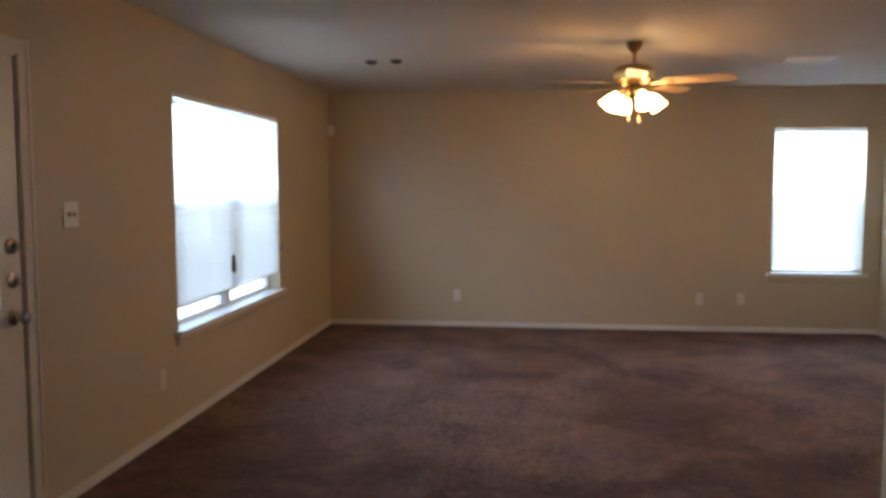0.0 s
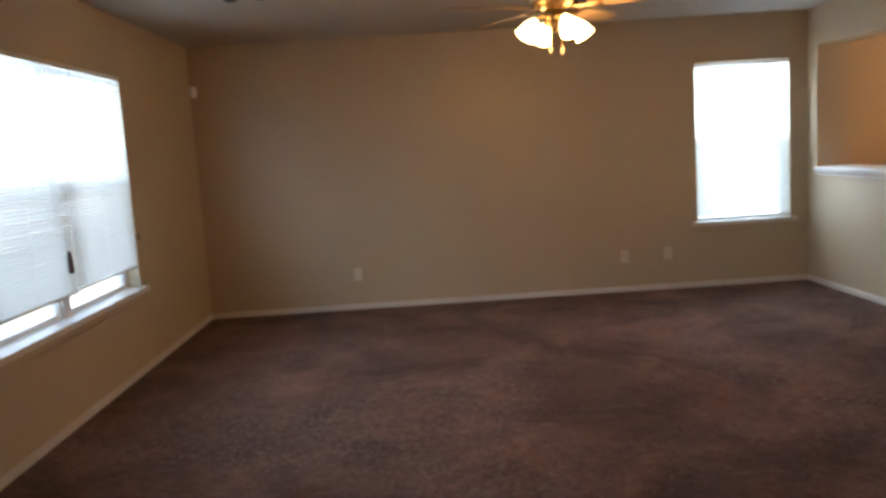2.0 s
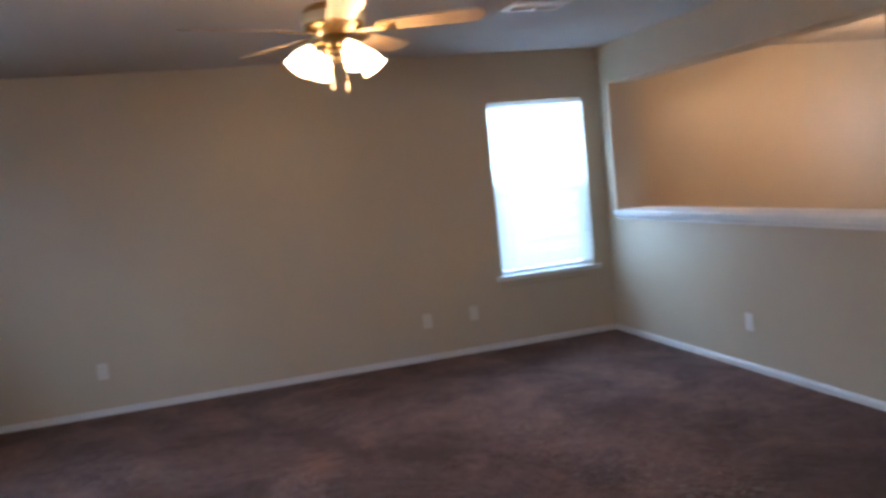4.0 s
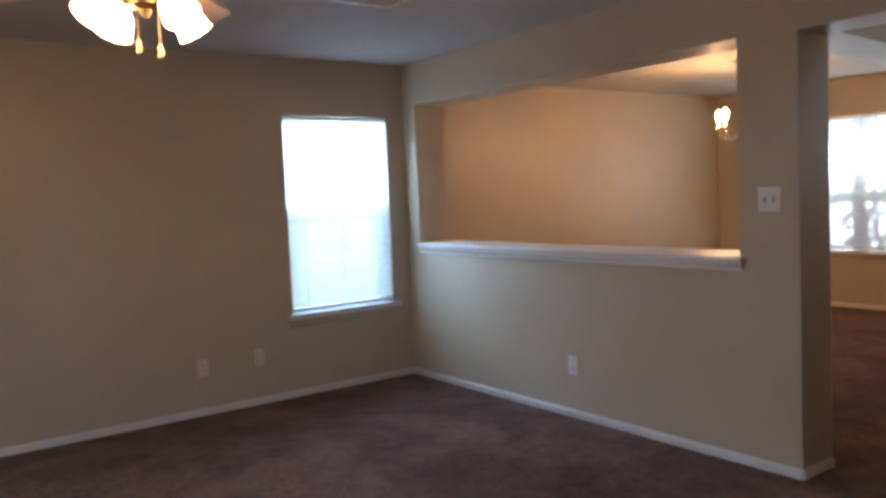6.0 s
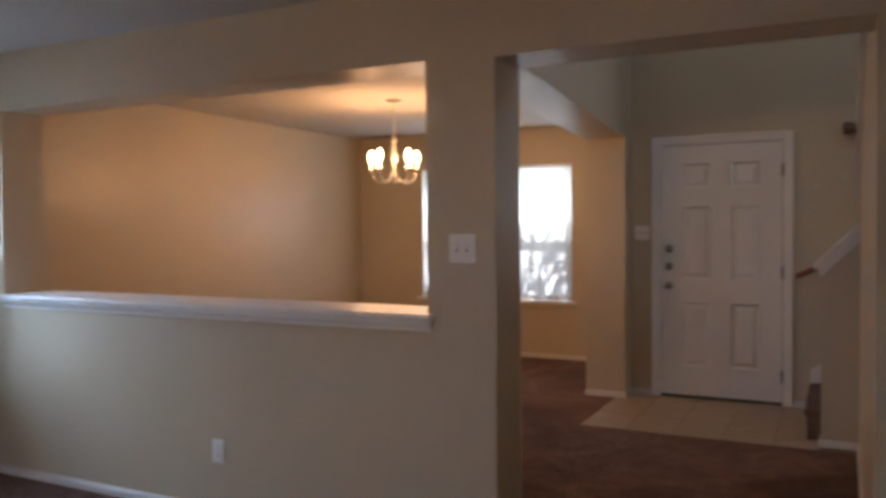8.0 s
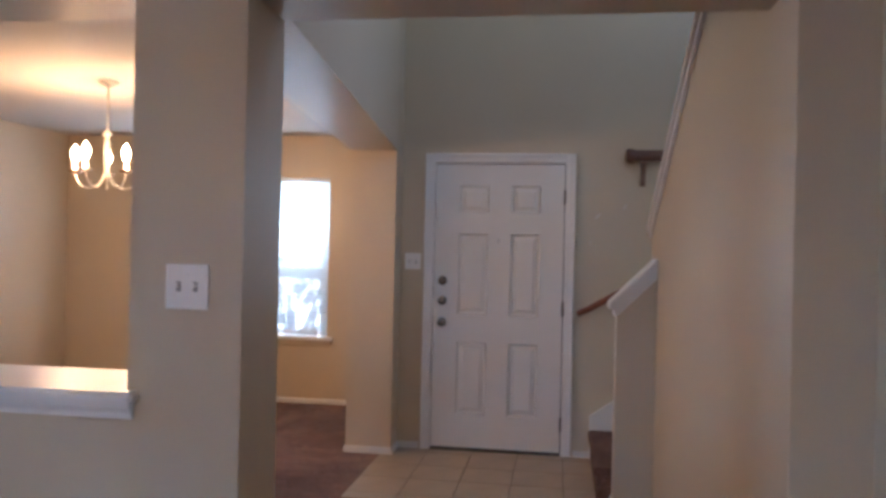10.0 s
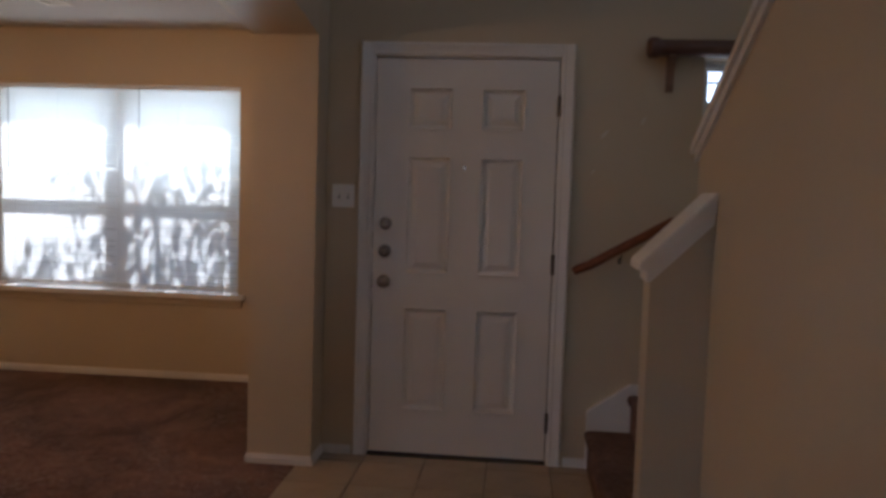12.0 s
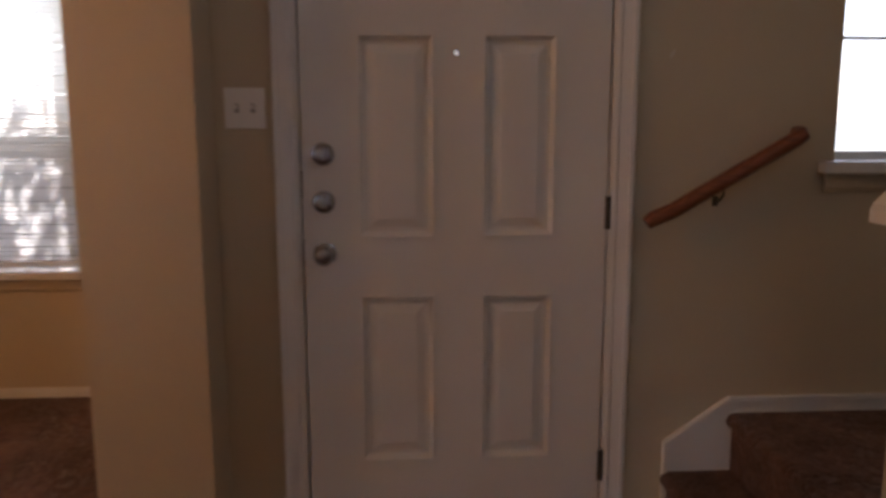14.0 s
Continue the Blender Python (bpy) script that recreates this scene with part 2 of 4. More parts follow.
def lathe(profile, seg=20, centre=(0, 0), bm=None):
    """A turned body: rows of radius and height."""
    bm = bm or bmesh.new()
    rings = []
    for r, z in profile:
        rings.append([bm.verts.new((centre[0] + r * math.cos(a), centre[1] + r * math.sin(a), z)) for a in (2 * math.pi * i / seg for i in range(seg))])
    for a, b in zip(rings, rings[1:]):
        for i in range(seg):
            bm.faces.new((a[i], a[(i + 1) % seg], b[(i + 1) % seg], b[i]))
    bm.faces.new(rings[0][::-1])
    bm.faces.new(rings[-1])
    bmesh.ops.recalc_face_normals(bm, faces=bm.faces[:])
    return bm


def tube(points, radius, seg=10, bm=None):
    """A round bar along points; radius is one number or one for each point."""
    bm = bm or bmesh.new()
    pts = [Vector(p) for p in points]
    radii = radius if isinstance(radius, (list, tuple)) else [radius] * len(pts)
    rings = []
    for i, p in enumerate(pts):
        way = (pts[min(i + 1, len(pts) - 1)] - pts[max(i - 1, 0)]).normalized()
        side = way.cross(Vector((0, 0, 1)))
        side = side.normalized() if side.length > 1e-3 else Vector((1, 0, 0))
        over = side.cross(way).normalized()
        rings.append([bm.verts.new(p + radii[i] * (math.cos(a) * side + math.sin(a) * over)) for a in (2 * math.pi * k / seg for k in range(seg))])
    for a, b in zip(rings, rings[1:]):
        for k in range(seg):
            bm.faces.new((a[k], a[(k + 1) % seg], b[(k + 1) % seg], b[k]))
    bm.faces.new(rings[0][::-1])
    bm.faces.new(rings[-1])
    bmesh.ops.recalc_face_normals(bm, faces=bm.faces[:])
    return bm


def prism(outline, axis, a, b, bm=None):
    """An outline of two coordinates drawn out along an axis from a to b."""
    bm = bm or bmesh.new()

    def put(p, q):
        return {"x": (q, p[0], p[1]), "y": (p[0], q, p[1]), "z": (p[0], p[1], q)}[axis]

    ends = [[bm.verts.new(put(p, q)) for p in outline] for q in (a, b)]
    k = len(outline)
    bm.faces.new(ends[0])
    bm.faces.new(ends[1][::-1])
    for i in range(k):
        bm.faces.new((ends[0][i], ends[1][i], ends[1][(i + 1) % k], ends[0][(i + 1) % k]))
    bmesh.ops.recalc_face_normals(bm, faces=bm.faces[:])
    return bm


def mesh_of(bm, name, mat, smooth=False):
    me = bpy.data.meshes.new(name)
    if smooth:
        for f in bm.faces:
            f.smooth = True
    bm.to_mesh(me)
    bm.free()
    me.materials.append(mat)
    if smooth:
        me.set_sharp_from_angle(angle=radians(40))
    return me


def part(name, bm, mat, parent, label="", smooth=False):
    me = bm if isinstance(bm, bpy.types.Mesh) else mesh_of(bm, name, mat, smooth)
    ob = new(name, me)
    ob.parent = parent
    if label:
        tagged(ob, label)
    return ob


def structure(name, bm, mat, label, category="", smooth=False):
    return tagged(new(name, mesh_of(bm, name, mat, smooth)), label, category or name.split("_")[0], kind="structure")


def thing(name, m, label, category, group=""):
    ob = new(name)
    ob.matrix_world = m
    ob.empty_display_size = 0.1
    return tagged(ob, label, category, group)


# ---- the plan ----
W, S, H = -5.49, -9.3, 2.42          # living room: west wall, south wall, ceiling; its north wall is y = 0
PW = 0.27                            # the half wall and the wall over the foyer opening: x 0 to PW
E, DN, DH = 5.06, 0.65, 2.45         # dining room: east wall, north wall, ceiling
HN, HS = -2.58, -2.905               # header between dining room and foyer: north and south face
D = 3.685                            # the wall with the front door
SW = -4.58                           # the wall beside the stairs, north face
SS, TOP = -5.76, 5.0                 # stairwell's south wall, ceiling of the tall foyer
T = 0.16

# walls of the living room
WY0, WY1, WZ0, WZ1 = -3.59, -1.66, 0.565, 2.015
GY0, GY1, GZ1 = -5.96, -5.02, 2.005
structure("wall_west", holed("x", W - T, W, S, T, 0, H, [(GY0, GY1, 0, GZ1), (WY0, WY1, WZ0, WZ1)]), PAINT, "tan painted drywall with a twin window and a back door", "wall")
NX0, NX1, NZ0, NZ1 = -1.02, -0.165, 0.575, 2.015
structure("wall_north", holed("y", 0, T, W, PW, 0, H, [(NX0, NX1, NZ0, NZ1)]), PAINT, "tan painted drywall with one window", "wall")
OY0, OY1, OZ0, OZ1 = -2.93, -0.165, 1.012, 2.10
FY0, FY1, FZ1 = SW, -3.24, 2.085
structure("wall_half", holed("x", 0, PW, -4.765, 0, 0, H, [(OY0, OY1, OZ0, OZ1), (FY0, FY1, 0, FZ1)]), PAINT, "tan painted half wall with a pass-through and a wide opening to the foyer", "wall")
structure("wall_stair_block", prism([(-1.925, S), (-1.80, S), (-1.80, -4.885), (0, -4.885), (0, -4.765), (-1.925, -4.765)], "z", 0, H), PAINT, "tan painted drywall around the stairs", "wall")
structure("wall_south", boxes((W - T, -1.80, S - T, S, 0, H)), PAINT, "tan painted drywall closing the room", "wall")
structure("ceiling_living", boxes((W - T, PW, S - T, T, H, H + 0.12)), CEILING, "off-white lightly textured ceiling", "ceiling")

# dining room
EY0, EY1, EZ0, EZ1 = -1.955, -0.185, 0.595, 2.06
structure("wall_dining_north", boxes((PW - 0.12, E + T, DN, DN + T, 0, DH), (PW - 0.12, PW, T, DN, 0, DH)), PAINT, "tan painted drywall warmly lit by the chandelier", "wall")
structure("wall_dining_east", holed("x", E, E + T, HN, DN, 0, DH, [(EY0, EY1, EZ0, EZ1)]), PAINT, "tan painted drywall with a twin window", "wall")
structure("ceiling_dining", prism([(PW, -3.1), (3.47, HS + 0.02), (E + T, HS + 0.02), (E + T, DN + T), (PW, DN + T)], "z", DH, DH + 0.12), CEILING, "off-white lightly textured ceiling", "ceiling")
structure("wall_column", boxes((3.47, E + T, HS, HN, 0, DH)), PAINT, "tan painted wall end between dining room and foyer", "wall")
structure("header", prism([(PW, -3.235), (3.47, HS), (3.47, HN), (PW, -2.91)], "z", 2.115, DH), PAINT, "tan painted dropped header between dining room and foyer", "header")

# foyer and stairwell
DY0, DY1, DZ1 = -4.085, -3.135, 2.065
VY0, VY1, VZ0, VZ1 = -5.66, -4.765, 1.165, 2.07
structure("wall_front", holed("x", D, D + T, SS - T, HS, 0, TOP, [(DY0, DY1, 0, DZ1), (VY0, VY1, VZ0, VZ1)]), PAINT, "tall tan painted wall with the front door and a stair window", "wall")
structure("wall_foyer_north", prism([(PW, -3.235), (3.47, HS), (D + T, HS), (D + T, HS + 0.12), (3.47, HS + 0.12), (PW, -3.115)], "z", DH, TOP), PAINT, "tan painted drywall above the header", "wall")
structure("wall_foyer_west", boxes((0.15, PW, SS - T, HS, H, TOP)), PAINT, "tan painted drywall above the opening", "wall")
# the high opening is invented, to hold the foyer's fill lamp
structure("wall_stair_south", holed("y", SS - T, SS, -1.80, D + T, 0, TOP, [(0.9, 2.4, 3.2, 4.5)]), PAINT, "tan painted drywall along the stairs", "wall")
structure("ceiling_foyer", boxes((0.15, D + T, SS - T, HS + 0.12, TOP, TOP + 0.12)), CEILING, "off-white ceiling of the tall foyer", "ceiling")


def slope(x):
    return 1.65 + (2.71 - x) * 0.50


structure("wall_stair", prism([(PW, 0), (2.86, 0), (2.86, slope(2.86)), (PW, slope(PW))], "y", SW - 0.12, SW), PAINT, "tan painted wall beside the stairs with a sloping top", "wall")
KX0, KX1, KY0, K0, K1 = 2.57, 2.71, -4.365, 1.135, 1.35
structure("wall_knee", prism([(SW, 0), (KY0, 0), (KY0, K0), (SW, K1)], "x", KX0, KX1), PAINT, "low tan painted wall at the foot of the stairs", "wall")

# floors
structure("floor_living", prism([(W, S), (-1.925, S), (-1.925, -4.765), (PW, -4.765), (PW, 0), (W, 0)], "z", -0.1, 0), CARPET, "dark brown cut-pile carpet with brushed patches", "floor")
structure("floor_dining", boxes((PW, E, -2.826, DN, -0.1, 0)), CARPET, "brown cut-pile carpet", "floor")
structure("floor_hall", boxes((PW, 2.473, SW, -2.826, -0.1, 0)), CARPET, "brown cut-pile carpet", "floor")


# ---- trim of the setting ----
def baseboard(name, runs):
    """White base with a moulded top. Runs of start, end and the side on which the room lies."""
    ob = tagged(new(name), "white painted baseboard", "baseboard", kind="structure")
    for (x0, y0), (x1, y1), s in runs:
        c = x0 if x0 == x1 else y0
        outline = [(c, 0), (c + s * 0.013, 0), (c + s * 0.013, 0.03), (c + s * 0.009, 0.036), (c + s * 0.008, 0.042), (c + s * 0.003, 0.047), (c, 0.047)]
        part("board", prism(outline, "y", y0, y1) if x0 == x1 else prism(outline, "x", x0, x1), BASE, ob)
    return ob


baseboard("baseboard_living", [((W, GY1 + 0.075), (W, 0), 1), ((W + 0.014, 0), (-0.014, 0), -1), ((0, FY1), (0, 0), -1), ((0, -4.751), (0, FY0), -1), ((-1.938, -4.765), (-0.014, -4.765), 1), ((-1.925, S), (-1.925, -4.765), -1), ((W, S), (W, GY0 - 0.075), 1), ((W + 0.014, S), (-1.938, S), 1)])
baseboard("baseboard_opening", [((0, FY1), (PW, FY1), -1), ((0, FY0), (PW, FY0), 1)])
baseboard("baseboard_dining", [((E, HN), (E, DN), -1), ((PW, DN), (E - 0.014, DN), -1), ((PW, FY1), (PW, DN - 0.014), 1), ((3.47, HN), (E - 0.014, HN), 1)])
baseboard("baseboard_foyer", [((3.47, HS), (3.47, HN), -1), ((3.456, HS), (D, HS), -1), ((D, DY1 + 0.075), (D, HS - 0.014), -1), ((D, -4.27), (D, DY0 - 0.075), -1), ((PW + 0.014, SW), (KX0, SW), 1), ((KX0, SW + 0.014), (KX0, KY0 + 0.014), -1), ((KX0, KY0), (KX1, KY0), 1)])

# the ledge of the pass-through: a board with a rounded nose, and a moulding under it on each side
ledge = tagged(new("ledge"), "white painted wooden ledge on the half wall", "ledge", kind="structure")
_b = boxes((-0.045, PW + 0.045, OY0 - 0.035, OY1 - 0.004, OZ0, OZ0 + 0.032))
bmesh.ops.bevel(_b, geom=_b.edges[:], offset=0.009, segments=3, affect="EDGES")
part("board", _b, TRIM, ledge, smooth=True)
for x0, x1, x2 in ((0.0, -0.026, -0.012), (PW, PW + 0.026, PW + 0.012)):
    s = -1 if x1 < x0 else 1
    part("moulding", prism([(x0, OZ0 - 0.042), (x2, OZ0 - 0.042), (x2, OZ0 - 0.03), (x0 + s * 0.016, OZ0 - 0.022), (x1, OZ0 - 0.012), (x1, OZ0), (x0, OZ0)], "y", OY0 - 0.02, OY1 - 0.006), TRIM, ledge)

# caps on the stair walls
stair_cap = tagged(new("stair_cap"), "white painted sloping cap on the stair wall", "trim", kind="structure")


def sloped(x0, x1, low, high, y0, y1):
    return prism([(x0, slope(x0) + low), (x1, slope(x1) + low), (x1, slope(x1) + high), (x0, slope(x0) + high)], "y", y0, y1)


part("board", sloped(PW, 2.895, 0.0, 0.034, SW - 0.145, SW + 0.03), TRIM, stair_cap)
part("moulding", sloped(PW, 2.876, -0.04, 0.0, SW, SW + 0.016), TRIM, stair_cap)
knee_cap = tagged(new("knee_cap"), "white painted sloping cap on the low wall", "trim", kind="structure")
_g = (K1 - K0) / (KY0 - SW)


def knee(y0, y1, low, high, x0, x1):
    def top(y):
        return K0 + (KY0 - y) * _g
    bm = prism([(y0, top(y0) + low), (y1, top(y1) + low), (y1, top(y1) + high), (y0, top(y0) + high)], "x", x0, x1)
    return bm


_b = knee(SW + 0.002, KY0 + 0.045, 0.026, 0.062, KX0 - 0.05, KX1 + 0.05)
bmesh.ops.bevel(_b, geom=_b.edges[:], offset=0.006, segments=2, affect="EDGES")
part("board", _b, TRIM, knee_cap, smooth=True)
for d, low in ((0.028, -0.014), (0.013, -0.054)):
    part("moulding", knee(SW + 0.002, KY0, low, low + 0.04, KX0 - d, KX0), TRIM, knee_cap)
    part("moulding", boxes((KX0 - d, KX1 + d, KY0, KY0 + d, K0 + low, K0 + low + 0.042)), TRIM, knee_cap)


# ---- windows and blinds ----
def window_unit(name, m, w, h, units, label, middle=0.5):
    """Local x along the wall, y outwards, z up, from the opening's lower corner."""
    ob = thing(name, m, label, "window")
    tagged(ob, kind="structure")
    y0, y1, f = 0.085, 0.15, 0.022
    part("window_frame", boxes((0, f, y0, y1, 0, h), (w - f, w, y0, y1, 0, h), (f, w - f, y0, y1, 0, f), (f, w - f, y0, y1, h - f, h)), VINYL, ob)
    step = w / units
    for i in range(1, units):
        part("mullion", boxes((i * step - 0.045, i * step + 0.045, y0 - 0.01, y1, f, h - f)), VINYL, ob)
    for i in range(units):
        a = f if i == 0 else i * step + 0.045
        b = w - f if i == units - 1 else (i + 1) * step - 0.045
        mid = h * middle
        s = 0.024
        for low, high, back in ((f, mid + 0.018, 0.0), (mid - 0.018, h - f, 0.028)):
            sash = part("sash", boxes((a, a + s, y0 + 0.006 + back, y0 + 0.03 + back, low, high), (b - s, b, y0 + 0.006 + back, y0 + 0.03 + back, low, high), (a + s, b - s, y0 + 0.006 + back, y0 + 0.03 + back, low, low + s), (a + s, b - s, y0 + 0.006 + back, y0 + 0.03 + back, high - s, high)), VINYL, ob)
            pane = part("pane", boxes((a + s, b - s, y0 + 0.014 + back, y0 + 0.02 + back, low + s, high - s)), GLASS, sash, "clear window glass")
            pane.visible_shadow = False
    bm = boxes((-0.05, w + 0.05, -0.045, 0.0, -0.014, 0.02), (0.002, w - 0.002, 0.0, y0, 0.0, 0.02))
    part("window_sill", bm, TRIM, ob, "white painted sill")
    part("apron", prism([(0, -0.075), (-0.008, -0.075), (-0.014, -0.06), (-0.014, -0.02), (-0.024, -0.014), (0, -0.014)], "x", -0.03, w + 0.03), PAINT, ob, "tan painted apron")
    return ob


def slat_mesh(w):
    bm = bmesh.new()
    rows = []
    for k in range(4):
        u = k / 3 - 0.5
        y, z = 0.025 * u, 0.0028 * (1 - 4 * u * u)
        rows.append([bm.verts.new((x, y, z + t)) for x in (0, w) for t in (0, 0.0007)])
    for a, b in zip(rows, rows[1:]):
        bm.faces.new((a[0], b[0], b[2], a[2]))
        bm.faces.new((a[1], a[3], b[3], b[1]))
        bm.faces.new((a[0], a[1], b[1], b[0]))
        bm.faces.new((a[2], b[2], b[3], a[3]))
    bm.faces.new((rows[0][0], rows[0][2], rows[0][3], rows[0][1]))
    bm.faces.new((rows[-1][0], rows[-1][1], rows[-1][3], rows[-1][2]))
    bmesh.ops.recalc_face_normals(bm, faces=bm.faces[:])
    return mesh_of(bm, "slat", SLAT)


def mini_blind(m, w, drop, tilt, label, wand_x, wand_len=0.62, group="", seed=1):
    """Hangs from z = 0 down, local x along the window, y outwards."""
    ob = thing("window_blind", m, label, "blind", group)
    rnd = random.Random(seed)
    part("head_rail", soft_box(0, w, -0.013, 0.015, -0.028, 0.0, 0.003), VINYL, ob)
    me = slat_mesh(w)
    z = -0.045
    while z > -drop + 0.02:
        s = part("slat", me, SLAT, ob)
        s.matrix_basis = pose(rnd.uniform(-0.002, 0.002), rnd.uniform(-0.0015, 0.0015), z, tilt + rnd.uniform(-1.5, 1.5), rnd.uniform(-0.12, 0.12), rnd.uniform(-0.1, 0.1))
        z -= 0.0212
    part("bottom_rail", soft_box(0, w, -0.012, 0.012, -drop, -drop + 0.016, 0.004), VINYL, ob)
    for x in (0.12, w / 2, w - 0.12):
        part("ladder_cord", boxes((x - 0.001, x + 0.001, -0.0145, -0.0125, -drop + 0.012, -0.02)), PLASTIC, ob)
    part("wand", tube([(wand_x, -0.022, -0.02), (wand_x, -0.024, -0.05), (wand_x, -0.022, -wand_len)], 0.0035, 6), WAND, ob, "grey plastic tilt wand")
    return ob


window_unit("window_1", pose(W, WY0, WZ0, 0, 0, 90), WY1 - WY0, WZ1 - WZ0, 2, "white vinyl twin window with a painted sill")
window_unit("window_2", pose(NX0, 0, NZ0), NX1 - NX0, NZ1 - NZ0, 1, "white vinyl single-hung window with a painted sill")
window_unit("window_3", pose(E, EY1, EZ0, 0, 0, -90), EY1 - EY0, EZ1 - EZ0, 2, "white vinyl twin window with a painted sill")
_v = window_unit("window_4", pose(D, VY1, VZ0, 0, 0, -90), VY1 - VY0, VZ1 - VZ0, 1, "white vinyl window over the stair landing", (1.85 - VZ0) / (VZ1 - VZ0))
for _z in (1.56, 1.965):
    part("muntin", boxes((0.046, VY1 - VY0 - 0.046, 0.10, 0.112, _z - 0.006 - VZ0, _z + 0.006 - VZ0)), VINYL, _v)

for _west, _north, _z0, _z1 in ((1.0, 1.0, 0.53, 1.0), (0.25, 0.25, 0.0, 0.47)):
    # open sky over the fence above, shaded yard below
    _c, _s = WZ0 + (WZ1 - WZ0) * (_z0 + _z1) / 2, (WZ1 - WZ0) * (_z1 - _z0) - 0.01
    window_or_fill_lamp((W - T + 0.004, (WY0 + WY1) / 2, _c), (0, (WY0 + WY1) / 2, _c), WY1 - WY0 - 0.02, _s, WEST_W * _west)
    _c, _s = NZ0 + (NZ1 - NZ0) * (_z0 + _z1) / 2, (NZ1 - NZ0) * (_z1 - _z0) - 0.01
    window_or_fill_lamp(((NX0 + NX1) / 2, T - 0.004, _c), ((NX0 + NX1) / 2, -3, _c), NX1 - NX0 - 0.02, _s, NORTH_W * _north)

_c, _s = EZ0 + (EZ1 - EZ0) * 0.78, (EZ1 - EZ0) * 0.42
window_or_fill_lamp((E + T - 0.004, (EY0 + EY1) / 2, _c), (0, (EY0 + EY1) / 2, _c), EY1 - EY0 - 0.02, _s, EAST_W, (0.90, 0.98, 0.97))
_c = (VZ0 + VZ1) / 2
window_or_fill_lamp((D + T - 0.004, (VY0 + VY1) / 2, _c), (0, (VY0 + VY1) / 2, _c), VY1 - VY0 - 0.02, VZ1 - VZ0 - 0.02, STAIR_W, (0.75, 0.87, 1.0))
# added warm fill for the tall foyer, from an unseen high opening
window_or_fill_lamp((1.65, SS - T + 0.01, 3.85), (1.65, 0, 3.2), 1.46, 1.26, FOYER_FILL_W, (1.0, 0.93, 0.80))

_w = (WY1 - WY0) / 2
mini_blind(pose(W - 0.006, WY0 + 0.002, WZ1 - 0.004, 0, 0, 90), _w - 0.005, 1.295, 44, "white mini blind lowered to just above the sill", 0.09, 0.66, "blinds of the living room's twin window", 3)
mini_blind(pose(W - 0.006, WY0 + _w + 0.003, WZ1 - 0.004, 0, 0, 90), _w - 0.005, 1.285, 44, "white mini blind lowered to just above the sill", 0.16, 0.62, "blinds of the living room's twin window", 4)
mini_blind(pose(NX0 + 0.002, 0.006, NZ1 - 0.004), NX1 - NX0 - 0.004, 1.395, 44, "white mini blind lowered over the single window", 0.13, 0.70, "", 5)
_w = (EY1 - EY0) / 2
mini_blind(pose(E + 0.008, EY1 - 0.002, EZ1 - 0.004, 0, 0, -90), _w - 0.005, 1.408, -57, "white mini blind lowered to the sill", 0.08, 0.6, "blinds of the dining room's twin window", 6)
mini_blind(pose(E + 0.008, EY1 - _w - 0.003, EZ1 - 0.004, 0, 0, -90), _w - 0.005, 1.412, -57, "white mini blind lowered to the sill", 0.16, 0.52, "blinds of the dining room's twin window", 7)
_t = thing("pull_cord", pose(W + 0.012, -2.715, 0.90), "blind pull cord with a dark tassel hanging at the window", "cord")
part("cord", tube([(0, 0, 1.06), (0, 0, 0.065)], 0.0018, 5), PLASTIC, _t)
part("tassel", lathe([(0.003, 0.07), (0.01, 0.06), (0.014, 0.02), (0.016, -0.045), (0.013, -0.055), (0.003, -0.058)], 12), material("cord_tassel", (0.10, 0.055, 0.05), 0.5), _t, "dark reddish tassel", True)


cleat = thing("cord_cleat", pose(W, WY1 + 0.028, 0.93, 0, 0, 90), "small brown cord cleat screwed beside the twin window", "cleat")
part("base", soft_box(-0.006, 0.006, -0.012, 0, -0.014, 0.014, 0.002), BRACKETWOOD, cleat)
part("horn", tube([(0, -0.016, -0.03), (0, -0.012, -0.012), (0, -0.012, 0.012), (0, -0.016, 0.03)], [0.003, 0.005, 0.005, 0.003], 8), BRACKETWOOD, cleat, smooth=True)


# ---- doors ----
def raised_panel(x0, x1, z0, z1, y):
    """A raised field with a sloped border, its front at y."""
    bm = bmesh.new()
    rings = []
    for inset, depth in ((0, 0.001), (0.011, 0.014), (0.024, 0.014), (0.05, 0.002)):
        rings.append([bm.verts.new(p) for p in ((x0 + inset, y + depth, z0 + inset), (x1 - inset, y + depth, z0 + inset), (x1 - inset, y + depth, z1 - inset), (x0 + inset, y + depth, z1 - inset))])
    for a, b in zip(rings, rings[1:]):
        for i in range(4):
            bm.faces.new((a[i], a[(i + 1) % 4], b[(i + 1) % 4], b[i]))
    bm.faces.new(rings[-1])
    back = [bm.verts.new((v.co.x, y + 0.03, v.co.z)) for v in rings[0]]
    for i in range(4):
        bm.faces.new((rings[0][i], back[i], back[(i + 1) % 4], rings[0][(i + 1) % 4]))
    bm.faces.new(back[::-1])
    bmesh.ops.recalc_face_normals(bm, faces=bm.faces[:])
    return bm


def round_knob(ob, x, z, name, label, profile):
    bm = lathe(profile, 20)
    bmesh.ops.transform(bm, matrix=pose(x, 0, z, 90), verts=bm.verts[:])
    return part(name, bm, NICKEL, ob, label, True)


